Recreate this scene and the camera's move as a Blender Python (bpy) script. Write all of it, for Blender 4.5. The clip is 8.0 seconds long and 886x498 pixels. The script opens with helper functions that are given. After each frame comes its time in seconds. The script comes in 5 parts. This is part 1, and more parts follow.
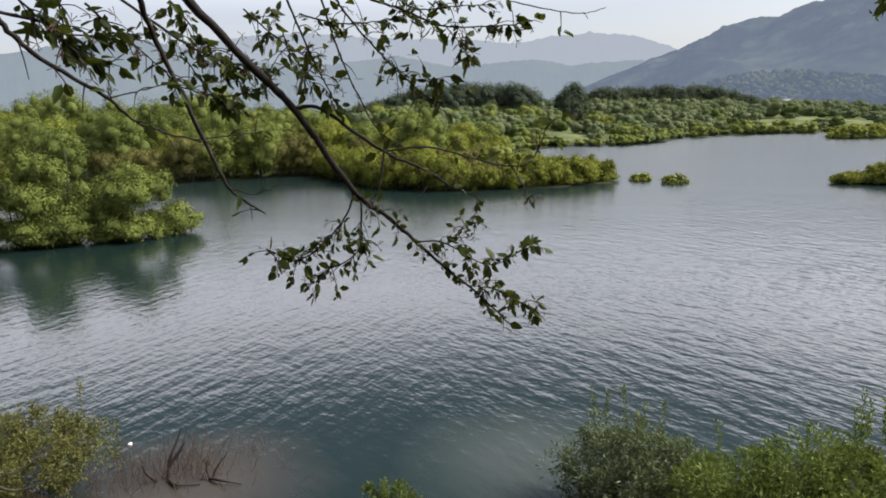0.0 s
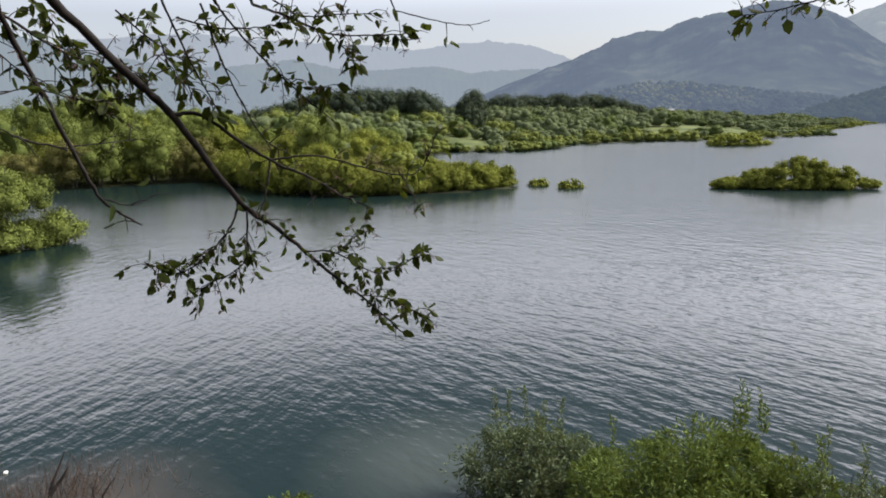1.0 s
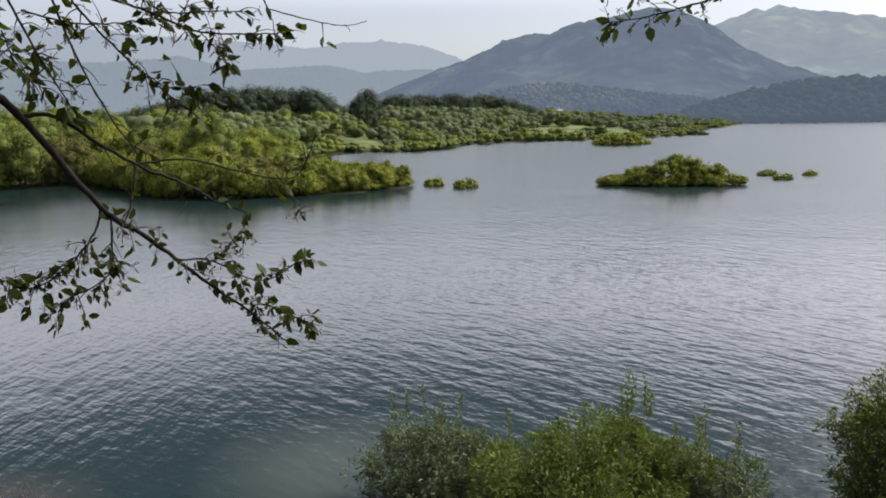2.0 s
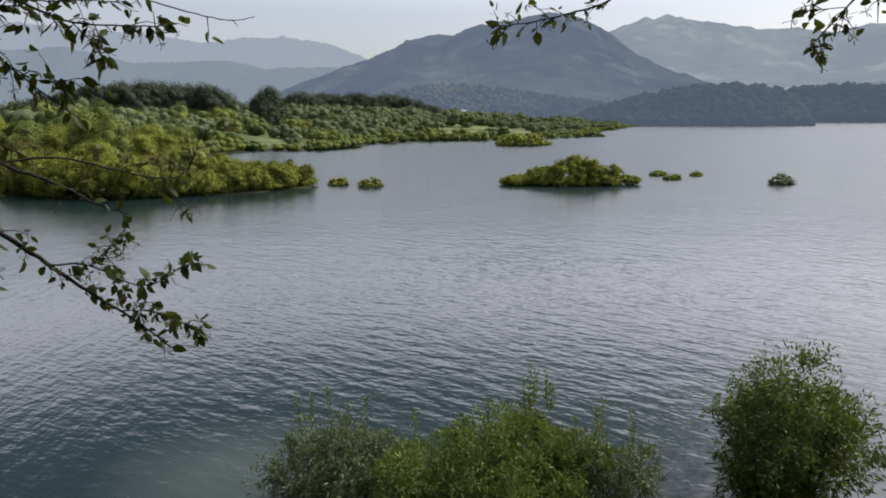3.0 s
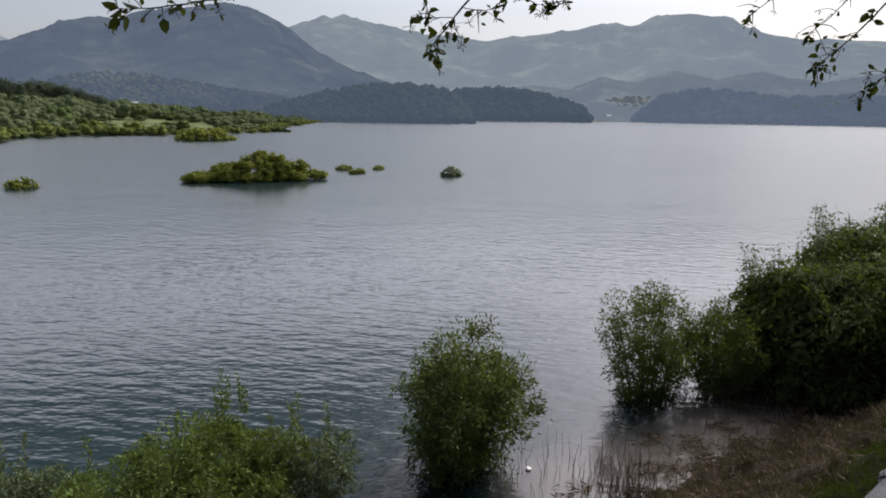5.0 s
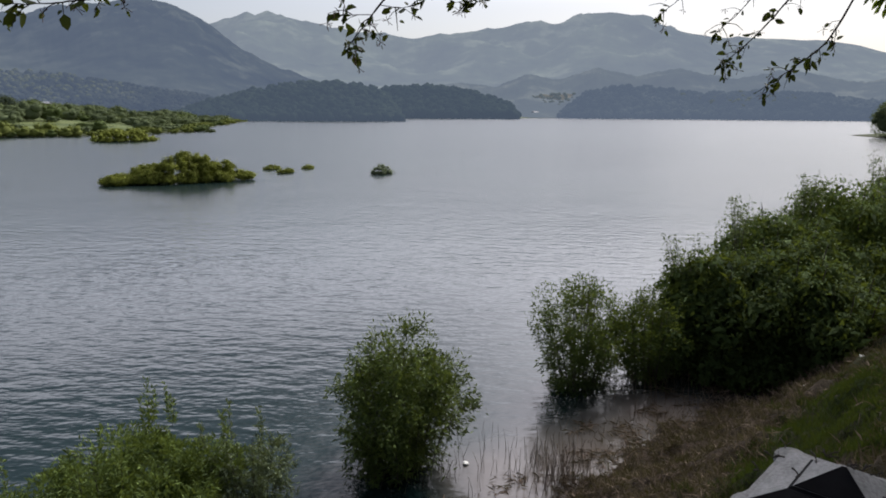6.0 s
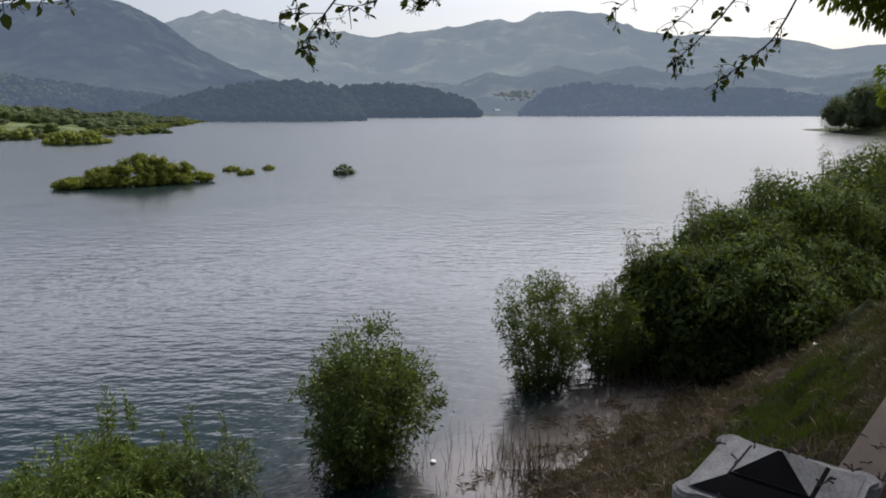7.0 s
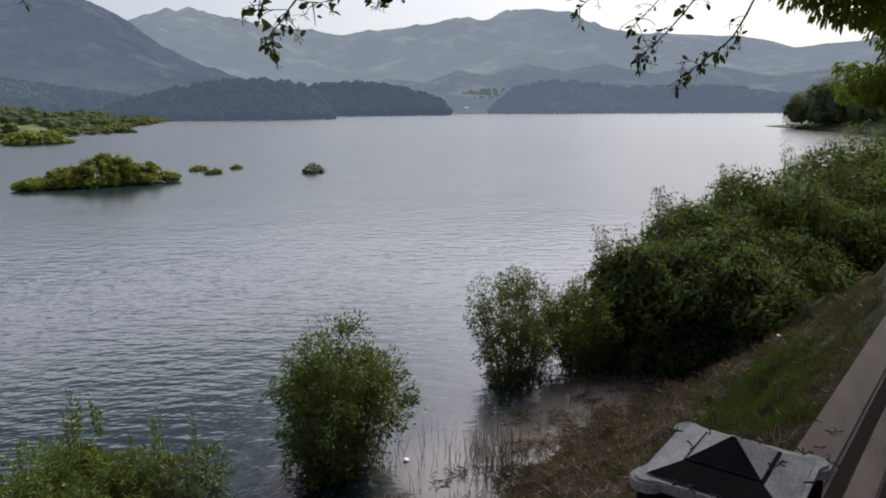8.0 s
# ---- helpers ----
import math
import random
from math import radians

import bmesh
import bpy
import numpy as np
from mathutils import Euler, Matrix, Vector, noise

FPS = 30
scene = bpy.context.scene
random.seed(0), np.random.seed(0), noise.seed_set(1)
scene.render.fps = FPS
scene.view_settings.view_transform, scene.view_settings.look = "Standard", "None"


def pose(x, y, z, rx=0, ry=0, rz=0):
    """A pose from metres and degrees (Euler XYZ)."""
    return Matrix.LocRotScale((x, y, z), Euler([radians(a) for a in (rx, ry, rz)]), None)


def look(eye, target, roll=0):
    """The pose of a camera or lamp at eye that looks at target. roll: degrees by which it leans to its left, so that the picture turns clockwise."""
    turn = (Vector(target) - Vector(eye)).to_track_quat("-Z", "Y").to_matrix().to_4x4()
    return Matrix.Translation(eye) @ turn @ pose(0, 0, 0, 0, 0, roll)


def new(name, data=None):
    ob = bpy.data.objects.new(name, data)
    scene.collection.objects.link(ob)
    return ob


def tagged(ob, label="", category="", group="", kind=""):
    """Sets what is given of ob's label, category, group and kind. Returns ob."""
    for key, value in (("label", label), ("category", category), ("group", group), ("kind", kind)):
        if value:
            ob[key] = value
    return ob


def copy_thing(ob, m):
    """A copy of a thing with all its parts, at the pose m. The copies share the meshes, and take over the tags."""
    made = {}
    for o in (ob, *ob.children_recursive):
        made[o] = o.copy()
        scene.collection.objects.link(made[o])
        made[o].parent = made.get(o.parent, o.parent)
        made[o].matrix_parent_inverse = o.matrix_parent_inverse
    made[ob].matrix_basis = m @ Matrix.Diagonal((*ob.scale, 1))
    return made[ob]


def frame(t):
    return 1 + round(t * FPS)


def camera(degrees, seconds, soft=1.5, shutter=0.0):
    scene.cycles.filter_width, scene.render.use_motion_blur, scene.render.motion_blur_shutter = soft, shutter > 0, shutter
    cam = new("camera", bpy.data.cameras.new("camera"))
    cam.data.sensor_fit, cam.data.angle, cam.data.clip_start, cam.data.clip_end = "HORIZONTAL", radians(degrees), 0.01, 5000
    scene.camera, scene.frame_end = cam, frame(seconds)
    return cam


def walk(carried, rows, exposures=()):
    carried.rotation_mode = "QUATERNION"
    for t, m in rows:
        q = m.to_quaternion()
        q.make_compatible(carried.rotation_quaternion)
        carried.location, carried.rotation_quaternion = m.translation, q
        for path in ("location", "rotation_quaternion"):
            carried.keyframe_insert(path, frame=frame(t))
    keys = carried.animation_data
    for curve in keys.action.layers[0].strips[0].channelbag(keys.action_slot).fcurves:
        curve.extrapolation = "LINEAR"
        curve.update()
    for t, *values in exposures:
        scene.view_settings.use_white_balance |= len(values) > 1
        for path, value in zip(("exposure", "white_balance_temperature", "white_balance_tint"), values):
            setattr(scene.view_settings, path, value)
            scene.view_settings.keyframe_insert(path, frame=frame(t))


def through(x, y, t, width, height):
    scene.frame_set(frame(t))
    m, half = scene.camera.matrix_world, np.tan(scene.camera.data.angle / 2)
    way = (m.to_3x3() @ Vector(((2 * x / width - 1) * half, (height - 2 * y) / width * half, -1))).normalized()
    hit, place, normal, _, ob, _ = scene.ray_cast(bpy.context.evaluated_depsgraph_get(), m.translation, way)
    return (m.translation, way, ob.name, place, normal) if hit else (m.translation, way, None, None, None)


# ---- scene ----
PATH = [
    (0, (0.000, -0.000, 8.000), (-0.540, 9.807, 6.123), -1.88),
    (0.5, (0.029, 0.001, 8.001), (0.040, 9.830, 6.161), -1.55),
    (1, (0.061, 0.003, 8.012), (0.916, 9.796, 6.177), -1.29),
    (2.5, (0.159, 0.026, 8.022), (3.053, 9.410, 6.132), -0.92),
    (3, (0.183, 0.012, 8.023), (3.788, 9.145, 6.131), -0.32),
    (3.5, (0.232, -0.007, 8.019), (5.102, 8.519, 6.124), 0.62),
    (4, (0.284, -0.022, 8.021), (6.147, 7.849, 6.109), 1.10),
    (4.5, (0.322, -0.045, 8.023), (6.929, 7.212, 6.102), 1.01),
    (5, (0.355, -0.067, 8.022), (7.540, 6.613, 6.084), 0.86),
    (6.5, (0.391, -0.097, 8.024), (8.361, 5.613, 6.055), 0.06),
    (7, (0.398, -0.110, 8.023), (8.504, 5.400, 6.044), -0.15),
    (7.5, (0.401, -0.121, 8.023), (8.638, 5.188, 6.032), -0.19),
    (8, (0.404, -0.125, 8.018), (8.733, 5.032, 6.010), -0.35),
]
cam = camera(65.6, 8.0, soft=1.8)
walk(cam, [(t, look(eye, target, roll)) for t, eye, target, roll in PATH], exposures=[(0.0, 0.64, 6760, 9), (1.0, 0.58, 6720, 9), (2.5, 0.42, 6600, 10), (3.5, 0.18, 6500, 9), (5.0, 0.04, 6450, 9), (8.0, 0.08, 6400, 9)])

# ---- sky and sun: hazy afternoon, the sun high over the far end of the lake ----
SUN_AZ, SUN_EL = 84.0, 44.0          # clockwise from +y, above the horizon
world = bpy.data.worlds.new("world")
scene.world = world
world.use_nodes = True
wn = world.node_tree
sky = wn.nodes.new("ShaderNodeTexSky")
sky.sky_type = "NISHITA"
sky.sun_disc = False
sky.sun_elevation, sky.sun_rotation = radians(SUN_EL), radians(SUN_AZ)
sky.air_density, sky.dust_density, sky.ozone_density = 1.0, 3.0, 2.0
wn.nodes["Background"].inputs["Strength"].default_value = 0.068
wn.links.new(sky.outputs["Color"], wn.nodes["Background"].inputs["Color"])
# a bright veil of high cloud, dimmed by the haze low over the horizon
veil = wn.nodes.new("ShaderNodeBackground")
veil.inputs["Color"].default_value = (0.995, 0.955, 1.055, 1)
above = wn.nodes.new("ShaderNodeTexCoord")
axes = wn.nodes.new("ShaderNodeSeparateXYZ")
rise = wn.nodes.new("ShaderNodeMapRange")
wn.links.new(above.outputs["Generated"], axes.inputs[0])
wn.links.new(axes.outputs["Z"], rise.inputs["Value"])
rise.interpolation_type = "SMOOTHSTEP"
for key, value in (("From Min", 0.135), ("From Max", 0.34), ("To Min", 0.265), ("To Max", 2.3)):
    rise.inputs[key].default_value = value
# the sun's wide glow behind it
glow = wn.nodes.new("ShaderNodeVectorMath")
glow.operation = "DOT_PRODUCT"
wn.links.new(above.outputs["Generated"], glow.inputs[0])
glow.inputs[1].default_value = (math.sin(radians(SUN_AZ)) * math.cos(radians(SUN_EL)), math.cos(radians(SUN_AZ)) * math.cos(radians(SUN_EL)), math.sin(radians(SUN_EL)))
spread = wn.nodes.new("ShaderNodeMapRange")
spread.interpolation_type = "SMOOTHSTEP"
for key, value in (("From Min", 0.3), ("From Max", 1.0), ("To Min", 0.97), ("To Max", 1.5)):
    spread.inputs[key].default_value = value
wn.links.new(glow.outputs["Value"], spread.inputs["Value"])
whole = wn.nodes.new("ShaderNodeMath")
whole.operation = "MULTIPLY"
# it thins towards the zenith, where the blue comes through
thin = wn.nodes.new("ShaderNodeMapRange")
thin.interpolation_type = "SMOOTHSTEP"
for key, value in (("From Min", 0.20), ("From Max", 0.40), ("To Min", 1.0), ("To Max", 0.05)):
    thin.inputs[key].default_value = value
wn.links.new(axes.outputs["Z"], thin.inputs["Value"])
# but not round the sun itself
round_sun = wn.nodes.new("ShaderNodeMapRange")
round_sun.interpolation_type = "SMOOTHSTEP"
for key, value in (("From Min", 0.74), ("From Max", 0.97), ("To Min", 0.0), ("To Max", 1.0)):
    round_sun.inputs[key].default_value = value
wn.links.new(glow.outputs["Value"], round_sun.inputs["Value"])
thick = wn.nodes.new("ShaderNodeMath")
thick.operation = "MAXIMUM"
wn.links.new(thin.outputs[0], thick.inputs[0])
wn.links.new(round_sun.outputs[0], thick.inputs[1])
haze = wn.nodes.new("ShaderNodeMath")
haze.operation = "MULTIPLY"
wn.links.new(rise.outputs[0], haze.inputs[0])
wn.links.new(thick.outputs[0], haze.inputs[1])
wn.links.new(haze.outputs[0], whole.inputs[0])
wn.links.new(spread.outputs[0], whole.inputs[1])
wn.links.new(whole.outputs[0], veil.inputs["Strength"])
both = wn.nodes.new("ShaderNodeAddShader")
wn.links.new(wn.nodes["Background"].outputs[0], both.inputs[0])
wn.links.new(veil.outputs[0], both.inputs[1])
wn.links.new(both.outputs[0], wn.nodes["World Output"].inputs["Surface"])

sun = new("sun", bpy.data.lights.new("sun", "SUN"))
sun.data.energy, sun.data.angle, sun.data.color = 3.1, radians(24.0), (1.0, 0.94, 0.84)
sx = Vector((math.sin(radians(SUN_AZ)) * math.cos(radians(SUN_EL)), math.cos(radians(SUN_AZ)) * math.cos(radians(SUN_EL)), math.sin(radians(SUN_EL))))
sun.matrix_world = look(sx * 60, (0, 0, 0))


# ---- materials ----
def shader(name):
    m = bpy.data.materials.new(name)
    m.use_nodes = True
    nt = m.node_tree
    return m, nt, nt.nodes["Principled BSDF"], nt.nodes["Material Output"]


def noise_node(nt, scale, detail=4.0, rough=0.55, stretch=None, turn=0.0, local=False):
    co = nt.nodes.new("ShaderNodeTexCoord") if local else nt.nodes.new("ShaderNodeNewGeometry")
    mp = nt.nodes.new("ShaderNodeMapping")
    mp.inputs["Rotation"].default_value = (0, 0, radians(turn))
    st = nt.nodes.new("ShaderNodeMapping")
    st.inputs["Scale"].default_value = stretch or (1, 1, 1)
    nt.links.new(mp.outputs["Vector"], st.inputs["Vector"])
    nz = nt.nodes.new("ShaderNodeTexNoise")
    nz.inputs["Scale"].default_value, nz.inputs["Detail"].default_value, nz.inputs["Roughness"].default_value = scale, detail, rough
    nt.links.new(co.outputs["Object" if local else "Position"], mp.inputs["Vector"])
    nt.links.new(st.outputs["Vector"], nz.inputs["Vector"])
    return nz.outputs["Fac"]


def ramp(nt, source, *stops):
    r = nt.nodes.new("ShaderNodeValToRGB")
    els = r.color_ramp.elements
    while len(els) < len(stops):
        els.new(0.5)
    for e, (p, c) in zip(els, stops):
        e.position, e.color = p, (*c, 1)
    nt.links.new(source, r.inputs["Fac"])
    return r.outputs["Color"]


def mix(nt, fac, a, b, mode="MIX"):
    x = nt.nodes.new("ShaderNodeMix")
    x.data_type, x.blend_type = "RGBA", mode
    for key, v in ((0, fac), (6, a), (7, b)):
        if isinstance(v, (int, float)):
            x.inputs[key].default_value = v
        elif isinstance(v, tuple):
            x.inputs[key].default_value = (*v, 1)
        else:
            nt.links.new(v, x.inputs[key])
    return x.outputs[2]


def sums(nt, op, a, b):
    x = nt.nodes.new("ShaderNodeMath")
    x.operation = op
    for key, v in ((0, a), (1, b)):
        if isinstance(v, (int, float)):
            x.inputs[key].default_value = v
        else:
            nt.links.new(v, x.inputs[key])
    return x.outputs[0]


def bump(nt, bsdf, height, distance, strength=1.0):
    b = nt.nodes.new("ShaderNodeBump")
    b.inputs["Strength"].default_value, b.inputs["Distance"].default_value = strength, distance
    nt.links.new(height, b.inputs["Height"])
    nt.links.new(b.outputs["Normal"], bsdf.inputs["Normal"])


def leaf_material(name, dark, light, through=0.35, rough=0.5, patch=0.35, grain=0.55):
    """Leaves: each its own tone, with larger patches of fresh and old growth, letting light through."""
    m, nt, bsdf, out = shader(name)
    geo = nt.nodes.new("ShaderNodeNewGeometry")
    info = nt.nodes.new("ShaderNodeObjectInfo")
    tone = sums(nt, "ADD", sums(nt, "MULTIPLY", sums(nt, "ADD", sums(nt, "MULTIPLY", sums(nt, "SUBTRACT", geo.outputs["Random Per Island"], 0.5), grain), 0.275), 1.0), sums(nt, "MULTIPLY", info.outputs["Random"], 0.3))
    tone = sums(nt, "ADD", tone, sums(nt, "MULTIPLY", sums(nt, "SUBTRACT", noise_node(nt, patch, 2), 0.4), 0.7))
    col = ramp(nt, tone, (0.05, dark), (0.95, light))
    nt.links.new(col, bsdf.inputs["Base Color"])
    bsdf.inputs["Roughness"].default_value = rough
    bsdf.inputs["Specular IOR Level"].default_value = 0.1
    tr = nt.nodes.new("ShaderNodeBsdfTranslucent")
    nt.links.new(mix(nt, 0.35, col, (0.30, 0.36, 0.03)), tr.inputs["Color"])
    mx = nt.nodes.new("ShaderNodeMixShader")
    mx.inputs[0].default_value = through
    nt.links.new(bsdf.outputs[0], mx.inputs[1])
    nt.links.new(tr.outputs[0], mx.inputs[2])
    nt.links.new(mx.outputs[0], out.inputs["Surface"])
    return m


def plain_material(name, a, b, scale, rough=0.8, metal=0.0, bumps=0.004, stretch=None, detail=6.0, local=False, gloss=0.5):
    m, nt, bsdf, out = shader(name)
    bsdf.inputs["Specular IOR Level"].default_value = gloss
    fine = noise_node(nt, scale, detail, 0.65, stretch, local=local)
    wide = noise_node(nt, scale * 0.13, 3, local=local)
    f = sums(nt, "ADD", sums(nt, "MULTIPLY", fine, 0.65), sums(nt, "MULTIPLY", wide, 0.35))
    nt.links.new(ramp(nt, f, (0.3, a), (0.7, b)), bsdf.inputs["Base Color"])
    bsdf.inputs["Roughness"].default_value, bsdf.inputs["Metallic"].default_value = rough, metal
    bump(nt, bsdf, fine, bumps)
    return m


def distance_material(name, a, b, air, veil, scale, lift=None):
    """A far wooded slope, the backdrop of the lake: its bright haze is painted on as a fixed glow of the air colour."""
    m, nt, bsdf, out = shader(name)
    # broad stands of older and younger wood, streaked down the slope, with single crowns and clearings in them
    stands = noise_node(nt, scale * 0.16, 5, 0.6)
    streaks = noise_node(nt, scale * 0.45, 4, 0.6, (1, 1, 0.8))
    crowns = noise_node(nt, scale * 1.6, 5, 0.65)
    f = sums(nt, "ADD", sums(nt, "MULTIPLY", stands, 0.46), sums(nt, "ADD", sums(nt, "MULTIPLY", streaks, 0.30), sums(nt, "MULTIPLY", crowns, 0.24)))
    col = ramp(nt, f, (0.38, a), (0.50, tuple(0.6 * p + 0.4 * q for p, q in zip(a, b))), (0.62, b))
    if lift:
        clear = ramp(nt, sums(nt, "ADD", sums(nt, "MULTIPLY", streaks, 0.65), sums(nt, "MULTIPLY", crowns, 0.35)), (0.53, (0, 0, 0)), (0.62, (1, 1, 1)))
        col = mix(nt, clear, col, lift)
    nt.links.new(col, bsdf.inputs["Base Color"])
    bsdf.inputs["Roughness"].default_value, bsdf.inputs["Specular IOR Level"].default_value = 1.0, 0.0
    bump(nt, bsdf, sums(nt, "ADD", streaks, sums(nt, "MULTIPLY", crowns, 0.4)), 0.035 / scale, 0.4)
    # distance haze: a glow mixed over the slope's own colour
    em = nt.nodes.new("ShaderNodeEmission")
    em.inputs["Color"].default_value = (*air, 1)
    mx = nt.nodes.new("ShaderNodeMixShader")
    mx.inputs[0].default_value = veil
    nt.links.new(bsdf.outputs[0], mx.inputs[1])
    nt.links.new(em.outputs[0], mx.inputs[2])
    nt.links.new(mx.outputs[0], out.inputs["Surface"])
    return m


def water_material():
    m, nt, bsdf, out = shader("lake_water")
    # wind ripples in long crests that run down to the near bank, crossed by finer ones
    geo = nt.nodes.new("ShaderNodeNewGeometry")
    long_ = noise_node(nt, 1.45, 2.5, 0.5, (0.56, 1.25, 1), 60)
    short = noise_node(nt, 3.3, 2.0, 0.55, (0.6, 1.2, 1), 44)
    # in the bay by the bank they bend round and cross one another
    bent = noise_node(nt, 1.7, 2.5, 0.5, (0.42, 1.2, 1), 112)
    bay = nt.nodes.new("ShaderNodeMapRange")
    bay.interpolation_type = "SMOOTHSTEP"
    for key, value in (("From Min", -5.0), ("From Max", 3.5), ("To Min", 0.6), ("To Max", 0.0)):
        bay.inputs[key].default_value = value
    place = nt.nodes.new("ShaderNodeSeparateXYZ")
    nt.links.new(geo.outputs["Position"], place.inputs[0])
    nt.links.new(place.outputs["X"], bay.inputs["Value"])
    crest = nt.nodes.new("ShaderNodeMix")
    nt.links.new(bay.outputs[0], crest.inputs[0])
    nt.links.new(long_, crest.inputs[2])
    nt.links.new(bent, crest.inputs[3])
    swell = noise_node(nt, 0.22, 2.0, 0.5, (0.5, 1.0, 1), 60)
    calm = noise_node(nt, 0.035, 3.0, 0.5, (1, 2.2, 1), 15)
    h = sums(nt, "ADD", sums(nt, "MULTIPLY", crest.outputs[0], 0.074), sums(nt, "ADD", sums(nt, "MULTIPLY", short, 0.026), sums(nt, "MULTIPLY", swell, 0.05)))
    h = sums(nt, "MULTIPLY", h, sums(nt, "ADD", 0.15, sums(nt, "MULTIPLY", calm, 0.75)))
    span = nt.nodes.new("ShaderNodeVectorMath")
    span.operation = "LENGTH"
    nt.links.new(geo.outputs["Position"], span.inputs[0])
    # ripples are higher close to the viewpoint, shaped to fit the camera's view
    ripple_scale = nt.nodes.new("ShaderNodeMapRange")
    for key, value in (("From Min", 12.0), ("From Max", 55.0), ("To Min", 1.15), ("To Max", 1.05)):
        ripple_scale.inputs[key].default_value = value
    nt.links.new(span.outputs["Value"], ripple_scale.inputs["Value"])
    # silty shallows by the bank, green-blue depth further out
    silt = noise_node(nt, 0.4, 5, 0.6)
    col, shelter = (0.007, 0.017, 0.016), 0.0
    # the last three beds are also paled to stand in for mirrored sky
    for place, reach, bed in (((-6.8, 13.6, 0), 2.7, (0.050, 0.046, 0.040)), ((1.2, 15.0, 0), 2.6, (0.040, 0.052, 0.047)), ((14.3, 5.8, 0), 2.4, (0.090, 0.078, 0.070)), ((12.6, 7.2, 0), 1.7, (0.090, 0.078, 0.070)), ((18.0, 5.6, 0), 2.0, (0.090, 0.078, 0.070))):
        far = nt.nodes.new("ShaderNodeVectorMath")
        far.operation = "DISTANCE"
        nt.links.new(geo.outputs["Position"], far.inputs[0])
        far.inputs[1].default_value = place
        gone = sums(nt, "DIVIDE", far.outputs["Value"], reach)
        near = sums(nt, "SUBTRACT", sums(nt, "ADD", 1.0, sums(nt, "MULTIPLY", silt, 0.7)), gone)
        clamp = nt.nodes.new("ShaderNodeClamp")
        nt.links.new(near, clamp.inputs[0])
        col = mix(nt, clamp.outputs[0], col, bed)
        lee = nt.nodes.new("ShaderNodeMapRange")
        lee.interpolation_type = "SMOOTHSTEP"
        for key, value in (("From Min", 0.5), ("From Max", 2.2), ("To Min", 1.0), ("To Max", 0.0)):
            lee.inputs[key].default_value = value
        nt.links.new(gone, lee.inputs["Value"])
        shelter = sums(nt, "MAXIMUM", shelter, lee.outputs[0]) if place[0] > 2 else shelter
    # the water lies calmer in the lee of the bushes
    bump(nt, bsdf, sums(nt, "MULTIPLY", sums(nt, "MULTIPLY", h, ripple_scale.outputs[0]), sums(nt, "SUBTRACT", 1.0, sums(nt, "MULTIPLY", shelter, 0.25))), 1.0)
    nt.links.new(col, bsdf.inputs["Base Color"])
    # ripples too small to draw one by one blur the mirror of the far water
    blur = nt.nodes.new("ShaderNodeMapRange")
    for key, value in (("From Min", 14.0), ("From Max", 75.0), ("To Min", 0.055), ("To Max", 0.22)):
        blur.inputs[key].default_value = value
    nt.links.new(span.outputs["Value"], blur.inputs["Value"])
    nt.links.new(blur.outputs[0], bsdf.inputs["Roughness"])
    bsdf.inputs["IOR"].default_value = 1.33
    return m


def ground_material():
    m, nt, bsdf, out = shader("bank_ground")
    geo = nt.nodes.new("ShaderNodeNewGeometry")
    sep = nt.nodes.new("ShaderNodeSeparateXYZ")
    nt.links.new(geo.outputs["Position"], sep.inputs[0])
    fine, wide, mid = noise_node(nt, 9.0, 6, 0.7), noise_node(nt, 0.35, 4), noise_node(nt, 1.6, 5, 0.65)
    grass = ramp(nt, mid, (0.3, (0.008, 0.013, 0.005)), (0.7, (0.024, 0.034, 0.010)))
    straw = ramp(nt, fine, (0.3, (0.012, 0.009, 0.007)), (0.7, (0.060, 0.045, 0.033)))
    # drift of dead stalks and mud along the waterline
    low = sums(nt, "SUBTRACT", sums(nt, "ADD", sums(nt, "MULTIPLY", wide, 2.4), 0.9), sep.outputs["Z"])
    clamp = nt.nodes.new("ShaderNodeClamp")
    nt.links.new(low, clamp.inputs[0])
    away = nt.nodes.new("ShaderNodeVectorMath")
    away.operation = "LENGTH"
    nt.links.new(geo.outputs["Position"], away.inputs[0])
    flats = nt.nodes.new("ShaderNodeClamp")
    nt.links.new(sums(nt, "DIVIDE", sums(nt, "SUBTRACT", away.outputs["Value"], 45.0), 12.0), flats.inputs[0])
    reeds = ramp(nt, noise_node(nt, 0.06, 5, 0.6), (0.38, (0.060, 0.080, 0.032)), (0.62, (0.135, 0.162, 0.064)))
    col = mix(nt, clamp.outputs[0], mix(nt, ramp(nt, wide, (0.45, (0, 0, 0)), (0.62, (1, 1, 1))), grass, straw), straw)
    # the far flats turn darker below 0.9 m
    shore_rise = nt.nodes.new("ShaderNodeClamp")
    nt.links.new(sums(nt, "DIVIDE", sep.outputs["Z"], 0.9), shore_rise.inputs[0])
    reeds = mix(nt, shore_rise.outputs[0], (0.022, 0.024, 0.012), reeds)
    nt.links.new(mix(nt, flats.outputs[0], col, reeds), bsdf.inputs["Base Color"])
    bsdf.inputs["Roughness"].default_value, bsdf.inputs["Specular IOR Level"].default_value = 0.95, 0.1
    bump(nt, bsdf, sums(nt, "ADD", fine, mid), 0.06)
    return m


